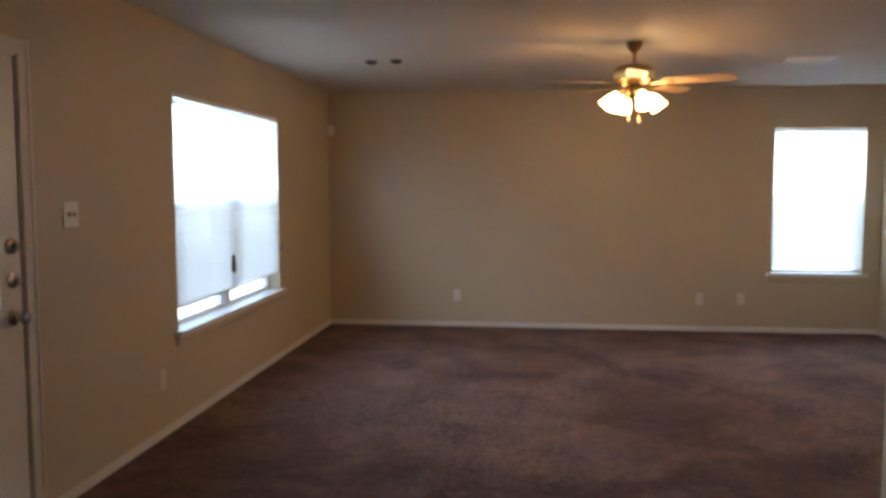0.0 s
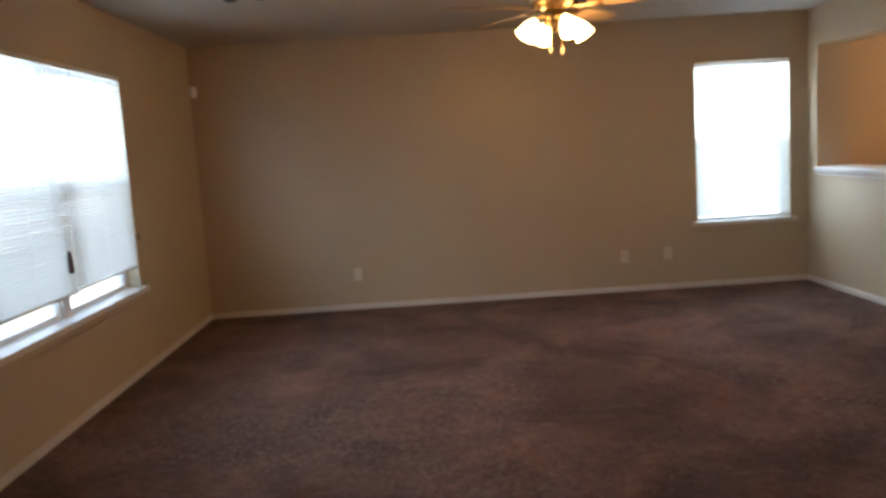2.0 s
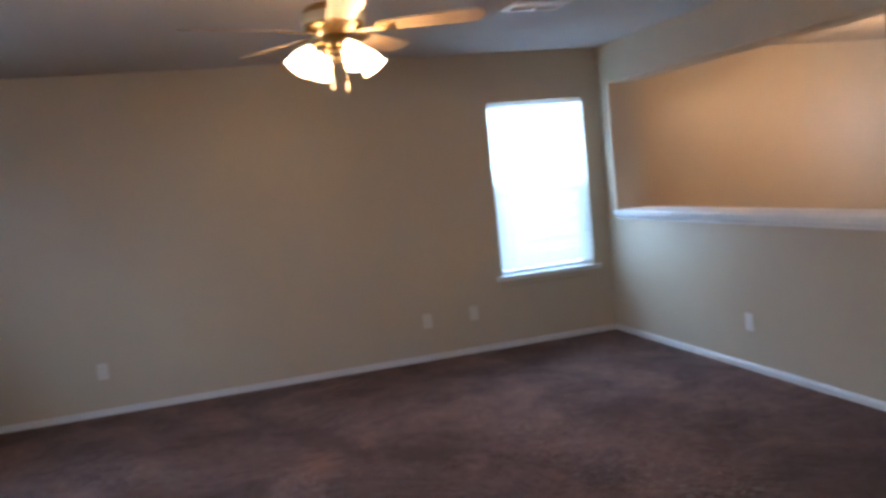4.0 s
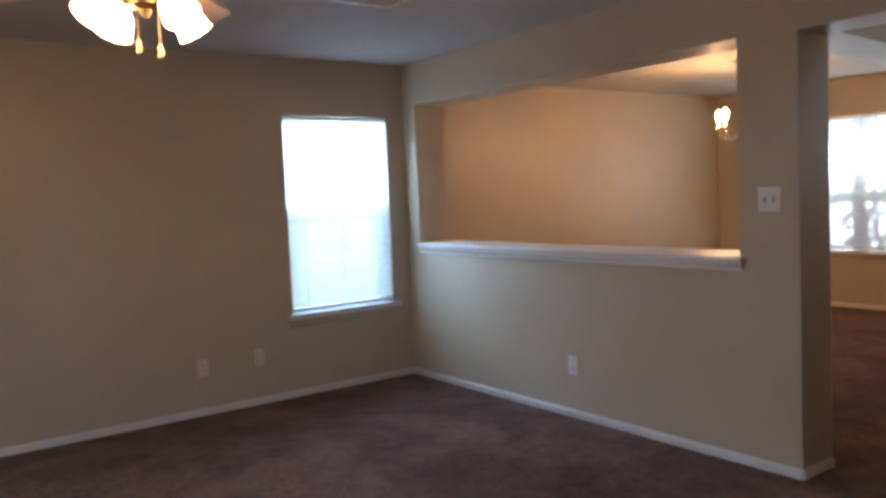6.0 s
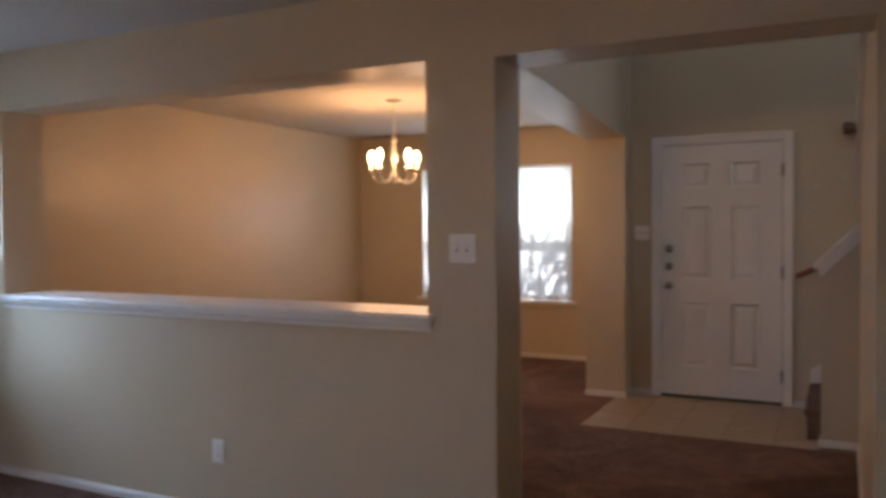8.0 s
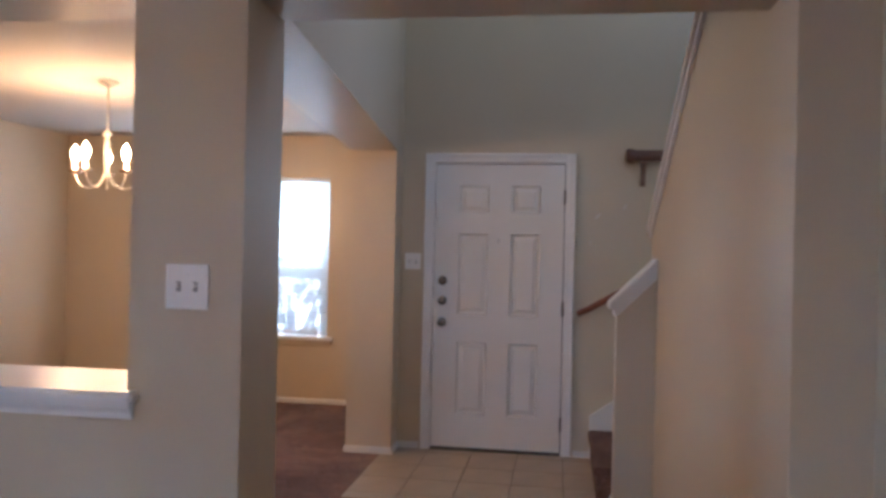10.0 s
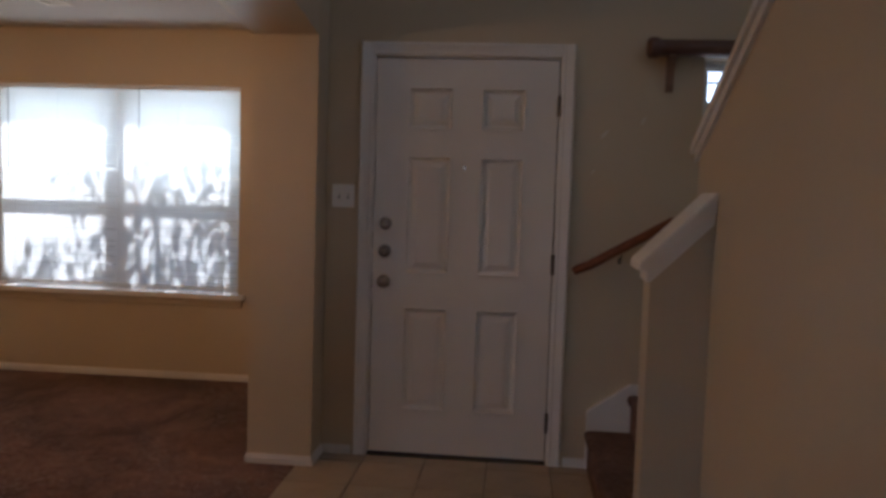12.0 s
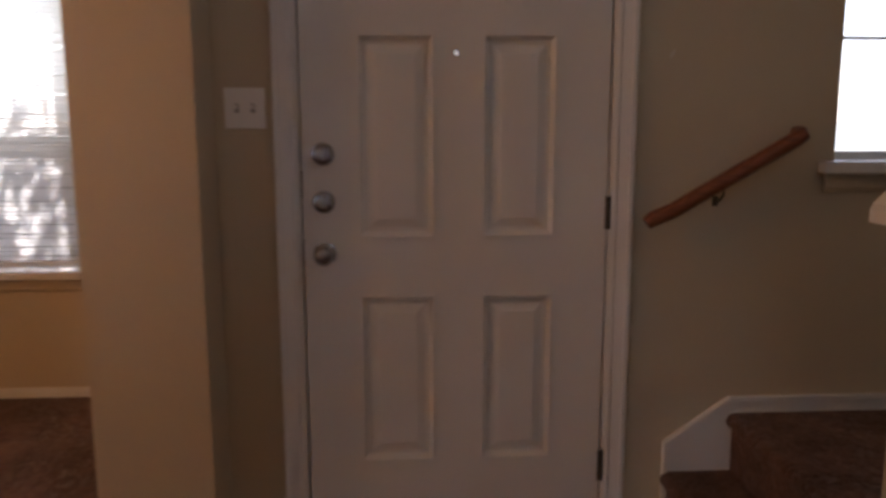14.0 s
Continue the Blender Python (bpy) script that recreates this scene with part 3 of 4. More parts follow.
def casing(name, m, w, h, label):
    """A door frame: jambs in the opening, a stop, and a moulded casing on the room side."""
    ob = thing(name, m, label, "door frame")
    tagged(ob, kind="structure")
    face = ((-0.006, 0.0), (-0.006, -0.007), (0.002, -0.012), (0.010, -0.012), (0.013, -0.009), (0.030, -0.013), (0.041, -0.016), (0.044, -0.021), (0.055, -0.021), (0.059, -0.017), (0.059, 0.0))
    part("casing_leg", prism([(-u, v) for u, v in face], "z", 0, h + 0.059), TRIM, ob)
    part("casing_leg", prism([(w + u, v) for u, v in face], "z", 0, h + 0.059), TRIM, ob)
    part("casing_head", prism([(v, h + u) for u, v in face], "x", 0.003, w - 0.003), TRIM, ob)
    part("jamb", boxes((0.0, 0.012, 0.0, T, 0, h), (w - 0.012, w, 0.0, T, 0, h), (0.012, w - 0.012, 0.0, T, h - 0.012, h)), TRIM, ob)
    # stop coloured near-black to draw the shade in the gap round the slab
    part("stop", boxes((0.012, 0.034, 0.052, 0.075, 0, h - 0.012), (w - 0.034, w - 0.012, 0.052, 0.075, 0, h - 0.012), (0.034, w - 0.034, 0.052, 0.075, h - 0.034, h - 0.012)), SLOT, ob, "door stop darkened for the shaded gap")
    part("threshold", boxes((0.012, w - 0.012, -0.005, T, -0.01, 0.014)), STEEL, ob, "dark metal threshold")
    return ob


casing("door_frame_1", pose(D, DY1, 0, 0, 0, -90), DY1 - DY0, DZ1, "white painted frame of the front door")
door = thing("front_door", pose(D + 0.004, DY1 - 0.018, 0.022, 0, 0, -90), "closed white six-panel front door with nickel locks", "door")
tagged(door, kind="structure")
_w, _h, _t2 = 0.914, 2.024, 0.044
_cols = ((0.17, 0.385), (0.54, 0.748))
_rows = ((0.235, 0.755), (0.945, 1.53), (1.675, 1.875))
_px, _pz, _r = 0.457, 1.482, 0.0055
_stile = ((_cols[0][1], _cols[1][0], 0, _t2, 0, _pz - _r), (_cols[0][1], _cols[1][0], 0, _t2, _pz + _r, _h), (_cols[0][1], _px - _r, 0, _t2, _pz - _r, _pz + _r), (_px + _r, _cols[1][0], 0, _t2, _pz - _r, _pz + _r))
_bm = boxes((0, _cols[0][0], 0, _t2, 0, _h), *_stile, (_cols[1][1], _w, 0, _t2, 0, _h))
for (a, b) in _cols:
    for z0, z1 in ((0, _rows[0][0]), (_rows[0][1], _rows[1][0]), (_rows[1][1], _rows[2][0]), (_rows[2][1], _h)):
        box(_bm, a, b, 0, _t2, z0, z1)
part("stiles_and_rails", _bm, DOOR, door)
for a, b in _cols:
    for z0, z1 in _rows:
        part("panel", raised_panel(a, b, z0, z1, 0.0), DOOR, door)
        part("moulding", boxes((a - 0.009, a, -0.0055, 0, z0 - 0.009, z1 + 0.009), (b, b + 0.009, -0.0055, 0, z0 - 0.009, z1 + 0.009), (a, b, -0.0055, 0, z0 - 0.009, z0), (a, b, -0.0055, 0, z1, z1 + 0.009)), DOOR, door)
_ROSE = [(0.004, 0.002), (0.032, 0.002), (0.034, 0.006), (0.031, 0.012), (0.02, 0.015), (0.018, 0.02), (0.004, 0.021)]
_KNOB = [(0.004, 0.002), (0.033, 0.002), (0.034, 0.007), (0.028, 0.012), (0.013, 0.016), (0.012, 0.034), (0.022, 0.04), (0.029, 0.05), (0.029, 0.058), (0.022, 0.066), (0.004, 0.068)]
for z in (1.19, 1.048):
    bolt = round_knob(door, 0.062, z, "deadbolt", "satin nickel deadbolt rose", _ROSE)
    part("thumb_turn", soft_box(0.062 - 0.005, 0.062 + 0.005, -0.036, -0.019, z - 0.017, z + 0.017, 0.003), NICKEL, bolt, "satin nickel thumb turn")
round_knob(door, 0.062, 0.893, "door_knob", "round satin nickel door knob", _KNOB)
for z in (0.20, 1.01, 1.80):
    part("hinge", tube([(_w + 0.003, -0.008, z - 0.05), (_w + 0.003, -0.008, z + 0.05)], 0.0085, 10), STEEL, door, "dark steel hinge")
for z in (0.893, 1.10):
    part("latch_plate", boxes((-0.004, 0.0, 0.006, 0.036, z - 0.04, z + 0.04)), STEEL, door, "dark steel latch plate")
_p = tube([(_px + 0.0075 * math.cos(a), -0.001, _pz + 0.0075 * math.sin(a)) for a in (2 * math.pi * k / 16 for k in range(17))], 0.0018, 6)
_peep = part("peephole", _p, NICKEL, door, "small nickel peephole ring", True)
part("lens", prism([(_px + _r * u, _pz + _r * v) for u, v in ((-1, -1), (1, -1), (1, 1), (-1, 1))], "y", 0.043, 0.0432), LENS, _peep, "milky daylit lens")
part("sweep", boxes((0.002, _w - 0.002, -0.003, 0.03, -0.02, 0.0)), SLOT, door, "black rubber door sweep")

casing("door_frame_2", pose(W, GY0, 0, 0, 0, 90), GY1 - GY0, GZ1, "white painted frame of the back door")
back = thing("back_door", pose(W - 0.004, GY0 + 0.018, 0.022, 0, 0, 90), "closed white back door with a tall glass lite", "door")
tagged(back, kind="structure")
_w, _h = 0.904, 1.965
_g0, _g1, _a0, _a1 = 0.14, _w - 0.14, 0.93, 1.86
part("stiles_and_rails", boxes((0, _g0, 0, _t2, 0, _h), (_g1, _w, 0, _t2, 0, _h), (_g0, _g1, 0, _t2, 0, _a0), (_g0, _g1, 0, _t2, _a1, _h)), DOOR, back)
part("lite_frame", boxes((_g0 - 0.02, _g0 + 0.012, -0.012, 0, _a0 - 0.02, _a1 + 0.02), (_g1 - 0.012, _g1 + 0.02, -0.012, 0, _a0 - 0.02, _a1 + 0.02), (_g0 + 0.012, _g1 - 0.012, -0.012, 0, _a0 - 0.02, _a0 + 0.012), (_g0 + 0.012, _g1 - 0.012, -0.012, 0, _a1 - 0.012, _a1 + 0.02)), TRIM, back)
_pane = part("pane", boxes((_g0, _g1, 0.018, 0.024, _a0, _a1)), GLASS, back, "clear glass")
_pane.visible_shadow = False
for x0, x1 in ((0.16, 0.40), (0.505, 0.745)):
    part("panel", boxes((x0, x1, -0.004, 0.0, 0.2, 0.74), (x0 + 0.03, x1 - 0.03, -0.008, -0.004, 0.23, 0.71)), DOOR, back)
for z in (1.19, 1.048):
    bolt = round_knob(back, _w - 0.062, z, "deadbolt", "dark nickel deadbolt rose", _ROSE)
    part("thumb_turn", soft_box(_w - 0.067, _w - 0.057, -0.036, -0.019, z - 0.017, z + 0.017, 0.003), NICKEL, bolt, "satin nickel thumb turn")
round_knob(back, _w - 0.062, 0.893, "door_knob", "round satin nickel door knob", _KNOB)
for z in (0.893, 1.048, 1.19):
    part("latch_plate", boxes((_w, _w + 0.004, 0.006, 0.036, z - 0.035, z + 0.035)), STEEL, back, "dark steel latch plate")


# ---- plates on the walls ----
def plate(name, m, w, h, label, category, mat):
    ob = thing(name, m, label, category)
    part("cover", soft_box(-w / 2, w / 2, -0.006, 0, -h / 2, h / 2, 0.003), mat, ob)
    for z in ((0,) if category == "outlet" else (-0.03, 0.03)):
        screw = lathe([(0.0008, 0.0055), (0.0032, 0.0058), (0.0026, 0.0072), (0.0008, 0.0074)], 10)
        bmesh.ops.transform(screw, matrix=pose(0, 0, z, 90), verts=screw.verts[:])
        part("screw", screw, mat, ob)
    return ob


def outlet(m, label="almond duplex outlet with a plain cover plate", mat=ALMOND):
    ob = plate("wall_outlet", m, 0.072, 0.116, label, "outlet", mat)
    for z in (-0.02, 0.02):
        s = part("socket", soft_box(-0.017, 0.017, -0.009, -0.005, z - 0.014, z + 0.014, 0.003), mat, ob)
        part("slots", boxes((-0.008, -0.006, -0.0095, -0.0088, z - 0.004, z + 0.006), (0.006, 0.008, -0.0095, -0.0088, z - 0.004, z + 0.006)), SLOT, s, "dark slots")
    return ob


def switch(m, gangs, label):
    ob = plate("light_switch", m, 0.072 + 0.046 * (gangs - 1), 0.118, label, "switch", PLASTIC)
    for i in range(gangs):
        x = (i - (gangs - 1) / 2) * 0.046
        part("slot", boxes((x - 0.006, x + 0.006, -0.0066, -0.0058, -0.013, 0.013)), material_slot, ob, "grey slot")
        lever = soft_box(x - 0.004, x + 0.004, -0.018, -0.006, -0.002, 0.01, 0.0015)
        part("lever", lever, PLASTIC, ob)
    return ob


material_slot = material("switch_slot", (0.35, 0.34, 0.33), 0.5)
outlet(pose(-4.14, 0, 0.322))
outlet(pose(-1.70, 0, 0.322), "cream coax and outlet cover on the tan wall")
outlet(pose(-1.30, 0, 0.33))
outlet(pose(0, -1.767, 0.325, 0, 0, -90), "white outlet cover low on the half wall", PLASTIC)
outlet(pose(W, -3.81, 0.335, 0, 0, 90), "almond outlet cover below the twin window")
switch(pose(0, -3.093, 1.32, 0, 0, -90), 2, "white double toggle switch on the wall post")
switch(pose(D, -2.995, 1.345, 0, 0, -90), 2, "white double toggle switch beside the front door")
switch(pose(W, -4.675, 1.325, 0, 0, 90), 2, "white double switch plate beside the back door")
switch(pose(-0.80, -4.765, 1.335, 0, 0, 180), 1, "white single switch plate on the stair wall")
sensor = thing("corner_sensor", pose(W, -0.03, 2.03, 0, 0, 45), "small white alarm sensor in the room's corner", "sensor")
part("case", soft_box(-0.005, 0.055, -0.045, 0.02, -0.05, 0.05, 0.012, 3), PLASTIC, sensor, smooth=True)


_patch = material("pale_wall_streak", (0.66, 0.62, 0.55), 0.5, 0, (0.6, 0.56, 0.48), 12, 90, 0.1, 0.1, 0.001)
_front = bpy.data.objects["wall_front"]
for _y, _z, _l, _a in ((-4.30, 1.69, 0.030, 50), (-4.25, 1.503, 0.016, 60), (-4.485, 1.76, 0.024, 62)):
    # thin raised streaks, paler than the wall
    _o = [(_l * u, 0.3 * _l * v) for u, v in ((-1, -0.2), (-0.6, -0.8), (0.1, -1), (0.7, -0.5), (1, 0.3), (0.5, 0.8), (-0.3, 0.9), (-0.8, 0.5))]
    _o = [(_y - p * math.cos(radians(_a)) - q * math.sin(radians(_a)), _z + p * math.sin(radians(_a)) - q * math.cos(radians(_a))) for p, q in _o]
    part("wall_streak", prism(_o, "x", D - 0.0012, D - 0.0002), _patch, _front)


# ---- ceiling registers ----
def register(name, m, w, d, label):
    """An air register under the ceiling, its louvres facing down."""
    ob = thing(name, m, label, "vent")
    part("frame", boxes((-w / 2, w / 2, -d / 2, -d / 2 + 0.028, -0.01, 0), (-w / 2, w / 2, d / 2 - 0.028, d / 2, -0.01, 0), (-w / 2, -w / 2 + 0.028, -d / 2 + 0.028, d / 2 - 0.028, -0.01, 0), (w / 2 - 0.028, w / 2, -d / 2 + 0.028, d / 2 - 0.028, -0.01, 0), (-0.008, 0.008, -d / 2 + 0.028, d / 2 - 0.028, -0.012, -0.002)), CREAM, ob)
    part("backing", boxes((-w / 2 + 0.028, w / 2 - 0.028, -d / 2 + 0.028, d / 2 - 0.028, -0.003, 0.0)), SLOT, ob, "dark duct opening")
    k = 6
    for i in range(k):
        y = -d / 2 + 0.04 + (d - 0.08) * i / (k - 1)
        s = part("louvre", boxes((-w / 2 + 0.028, w / 2 - 0.028, -0.007, 0.007, -0.0005, 0.0005)), CREAM, ob)
        s.matrix_basis = pose(0, y, -0.0075, 45 if y > 0 else -45)
    return ob


register("ceiling_vent", pose(-1.30, -1.70, H), 0.36, 0.22, "cream metal ceiling register above the carpet")
register("ceiling_vent", pose(4.216, -1.065, DH), 0.30, 0.16, "cream metal ceiling register in the dining room")
# two small dark spots of unknown kind, modelled as round caps
for x, y, l in ((-4.62, -1.98, "grey round ceiling cap"), (-4.42, -2.01, "dark round ceiling cap beside a grey one")):
    cap = thing("ceiling_cap", pose(x, y, H), l, "sprinkler", "caps on the living room ceiling")
    dark = material("grey_cap", (0.15, 0.14, 0.125), 0.6) if x < -4.5 else SLOT
    part("rim", lathe([(0.03, 0.0), (0.05, 0.0), (0.049, -0.005), (0.044, -0.008), (0.03, -0.008)], 20), material("cap_rim", (0.24, 0.22, 0.19), 0.6), cap, smooth=True)
    part("centre", lathe([(0.004, -0.007), (0.041, -0.008), (0.038, -0.018), (0.025, -0.025), (0.004, -0.026)], 18), dark, cap, smooth=True)


# ---- ceiling fan ----
fan = thing("ceiling_fan", pose(-2.695, -2.60, H), "brass ceiling fan with five maple blades and four lit glass shades", "ceiling fan")
part("canopy", lathe([(0.012, 0.0), (0.055, 0.0), (0.057, -0.01), (0.048, -0.036), (0.028, -0.062), (0.016, -0.078)], 24), BRASS, fan, smooth=True)
part("downrod", lathe([(0.0115, -0.07), (0.0115, -0.15)], 14), BRASS, fan, smooth=True)
part("motor_housing", lathe([(0.02, -0.14), (0.05, -0.15), (0.112, -0.165), (0.132, -0.19), (0.136, -0.225), (0.130, -0.255), (0.095, -0.28), (0.06, -0.29), (0.02, -0.295)], 28), BRASS, fan, "antique brass motor housing", True)
part("trim_band", lathe([(0.1372, -0.2), (0.139, -0.205), (0.139, -0.238), (0.1372, -0.243), (0.13, -0.243), (0.13, -0.2)], 28), CREAM, fan, "pale band with cut-outs", True)
part("switch_housing", lathe([(0.02, -0.29), (0.055, -0.292), (0.06, -0.31), (0.052, -0.345), (0.07, -0.36), (0.06, -0.375), (0.02, -0.385), (0.008, -0.41), (0.003, -0.412)], 22), BRASS, fan, smooth=True)


def blade_mesh():
    """A rounded, slightly flared board."""
    bm = bmesh.new()
    outline = [(0.20, -0.048), (0.24, -0.055), (0.58, -0.068), (0.635, -0.06), (0.66, -0.03), (0.665, 0.0), (0.66, 0.03), (0.635, 0.06), (0.58, 0.068), (0.24, 0.055), (0.20, 0.048)]
    prism(outline, "z", -0.003, 0.003, bm)
    return mesh_of(bm, "blade", BLADE)


def iron_mesh():
    bm = boxes((0.10, 0.225, -0.016, 0.016, -0.012, -0.005), (0.19, 0.27, -0.042, 0.042, -0.008, -0.0032), (0.09, 0.13, -0.02, 0.02, -0.01, 0.02))
    return mesh_of(bm, "blade_iron", BRASS)


_bl, _ir = blade_mesh(), iron_mesh()
for k in range(5):
    a = 49 + 72 * k
    turn = pose(0, 0, -0.272, 0, 0, a) @ pose(0, 0, 0, -12)
    o = part("blade", _bl, BLADE, fan)
    o.matrix_basis = turn
    i = part("blade_iron", _ir, BRASS, fan, "brass blade bracket")
    i.matrix_basis = turn
_sh = [(r * 0.86, z * 0.92) for r, z in [(0.018, 0.0), (0.026, -0.004), (0.034, -0.022), (0.052, -0.05), (0.062, -0.085), (0.064, -0.105), (0.071, -0.122), (0.068, -0.122), (0.060, -0.105), (0.058, -0.085), (0.048, -0.05), (0.03, -0.024), (0.016, -0.008)]]
for k in range(4):
    a = 17 + 90 * k
    arm = part("light_arm", tube([(0.05, 0, -0.33), (0.085, 0, -0.325), (0.11, 0, -0.335), (0.122, 0, -0.35)], 0.009, 8), BRASS, fan, "brass lamp arm", True)
    arm.matrix_basis = pose(0, 0, 0, 0, 0, a)
    sh = part("shade", lathe(_sh, 18), FROST, fan, "lit frosted tulip glass shade", True)
    sh.matrix_basis = pose(0, 0, 0, 0, 0, a) @ pose(0.118, 0, -0.345, 0, -38)
for k, (x, y, l) in enumerate(((0.03, -0.035, -0.525), (-0.035, -0.03, -0.515))):
    ch = part("pull_chain", tube([(x, y, -0.36), (x, y, l)], 0.0016, 5), BRASS, fan)
    part("pull", lathe([(0.003, l + 0.03), (0.007, l + 0.022), (0.009, l), (0.007, l - 0.012), (0.002, l - 0.014)], 12, (x, y)), CREAM, ch, "cream chain pull", True)
for k in range(4):
    p = pose(-2.695, -2.60, H, 0, 0, 17 + 90 * k) @ pose(0.118, 0, -0.345, 0, -38) @ Vector((0, 0, -0.155))
    bulb(p, FAN_W, (1.0, 0.45, 0.14), 0.04)


# ---- chandelier ----
CX, CY = 2.73, -1.18
chan = thing("chandelier", pose(CX, CY, DH), "cream five-arm chandelier with lit candle bulbs", "chandelier")
part("canopy", lathe([(0.01, 0.0), (0.062, 0.0), (0.06, -0.012), (0.03, -0.03), (0.008, -0.036)], 20), CREAM, chan, smooth=True)
part("rod", tube([(0, 0, -0.03), (0, 0, -0.28)], 0.0042, 8), CREAM, chan)
for k in range(6):
    # links of the hanging chain around the wire
    _z = -0.052 - 0.036 * k
    _l = tube([(0.008 * math.cos(a), 0, _z + 0.021 * math.sin(a)) for a in (2 * math.pi * q / 12 for q in range(13))], 0.0018, 5)
    part("chain_link", _l, CREAM, chan).matrix_basis = pose(0, 0, 0, 0, 0, 90 * (k % 2) + 20)
part("column", lathe([(0.006, -0.26), (0.01116, -0.275), (0.00744, -0.295), (0.0124, -0.31), (0.03224, -0.325), (0.031, -0.335), (0.0124, -0.35), (0.01364, -0.37), (0.02108, -0.40), (0.02232, -0.46), (0.0186, -0.52), (0.0124, -0.56), (0.0186, -0.585), (0.02108, -0.61), (0.00992, -0.64), (0.006, -0.66)], 22), CREAM, chan, "turned cream column", True)
ARM = 0.195                          # from the column to each candle
for k in range(5):
    turn = pose(0, 0, 0, 0, 0, 30 + 72 * k)
    pts = [(0.018, 0, -0.585), (0.03, 0, -0.615), (0.052, 0, -0.648), (0.085, 0, -0.672), (0.125, 0, -0.674), (0.162, 0, -0.655), (0.187, 0, -0.62), (ARM, 0, -0.585)]
    arm = part("arm", tube(pts, 0.0052, 8), CREAM, chan, smooth=True)
    arm.matrix_basis = turn
    cup = part("drip_pan", lathe([(0.004, -0.588), (0.02, -0.586), (0.04, -0.574), (0.042, -0.57), (0.02, -0.578), (0.004, -0.58)], 18, (ARM, 0)), BRASS, chan, "brass drip pan", True)
    cup.matrix_basis = turn
    sl = part("candle_sleeve", lathe([(0.003, -0.58), (0.0135, -0.58), (0.0135, -0.512), (0.003, -0.508)], 14, (ARM, 0)), CREAM, chan, "cream candle sleeve", True)
    sl.matrix_basis = turn
    b = part("flame_bulb", lathe([(0.004, -0.508), (0.014, -0.503), (0.022, -0.486), (0.0255, -0.466), (0.024, -0.447), (0.017, -0.428), (0.008, -0.413), (0.002, -0.405)], 16, (ARM, 0)), FLAME, chan, "lit flame-shaped bulb", True)
    b.matrix_basis = turn
    bulb(pose(CX, CY, DH) @ turn @ Vector((ARM + 0.045, 0, -0.535)), CHAN_W, (1.0, 0.50, 0.205), 0.025)


# ---- stairs ----
stairs = tagged(new("stairs"), "carpeted stairs winding up from the tiled foyer", "stairs", kind="structure")


def step(x0, x1, y0, y1, z, nose):
    """A carpeted step: a riser, and a padded tread whose rounded nose hangs a little over it on the open side."""
    base, r, out = (0.0 if z < 0.4 else z - 0.3), 0.026, 0.02
    front = y1 if nose == "y" else x1
    back = y0 if nose == "y" else x0
    outline = [(back, base), (front - out, base), (front - out, z - 2 * r - 0.006)]
    outline += [(front - r + r * math.sin(radians(a)), z - r - r * math.cos(radians(a))) for a in range(20, 181, 20)]
    outline += [(back, z)]
    bm = prism(outline, "x", x0, x1) if nose == "y" else prism(outline, "y", y0, y1)
    return bm


part("step", step(KX1, D - 0.018, -4.52, -4.262, 0.2, "y"), CARPET, stairs, smooth=True)
part("landing", step(KX1, D - 0.018, SS, -4.468, 0.392, "y"), CARPET, stairs, smooth=True)
for k in range(14):
    x1 = 2.70 - 0.27 * k
    if x1 - 0.29 < PW:
        break
    part("step", step(x1 - 0.29, x1, SS, SW - 0.12, 0.392 + 0.18 * (k + 1), "x"), CARPET, stairs, smooth=True)
skirt = tagged(new("stair_skirt"), "white painted skirt board along the first steps", "trim", kind="structure")
part("board", prism([(-4.27, 0), (-4.27, 0.295), (-4.475, 0.442), (SS, 0.442), (SS, 0.0)], "x", D - 0.016, D), TRIM, skirt)
part("moulding", boxes((D - 0.026, D - 0.016, SS, -4.475, 0.430, 0.447)), TRIM, skirt)
part("moulding", prism([(-4.27, 0.295), (-4.475, 0.442), (-4.475, 0.424), (-4.27, 0.277)], "x", D - 0.024, D - 0.016), TRIM, skirt)
part("moulding", boxes((D - 0.024, D - 0.016, -4.285, -4.27, 0.0, 0.277)), TRIM, skirt)

rail = thing("handrail", pose(D - 0.065, 0, 0), "reddish-brown stained wooden handrail on the stair wall", "handrail")
part("rail", tube([(0.0, -4.17, 1.006), (0.0, -4.19, 1.02), (0.0, -4.25, 1.045), (0, -4.33, 1.092), (0, -4.50, 1.19), (0, -4.61, 1.255), (0, -4.635, 1.27)], [0.018, 0.023, 0.0235, 0.0235, 0.0235, 0.0235, 0.02], 14), RAILWOOD, rail, smooth=True)
part("end_return", tube([(0.0, -4.622, 1.263), (0.03, -4.64, 1.273), (0.065, -4.64, 1.273)], 0.018, 12), RAILWOOD, rail, smooth=True)
for y, z in ((-4.40, 1.125),):
    br = part("bracket", tube([(0.0, y, z - 0.012), (0.0, y, z - 0.035), (0.03, y, z - 0.055), (0.062, y, z - 0.06)], 0.004, 8), STEEL, rail, "dark metal rail bracket", True)
    part("rosette", soft_box(0.06, 0.065, y - 0.009, y + 0.009, z - 0.075, z - 0.045, 0.002), STEEL, br)

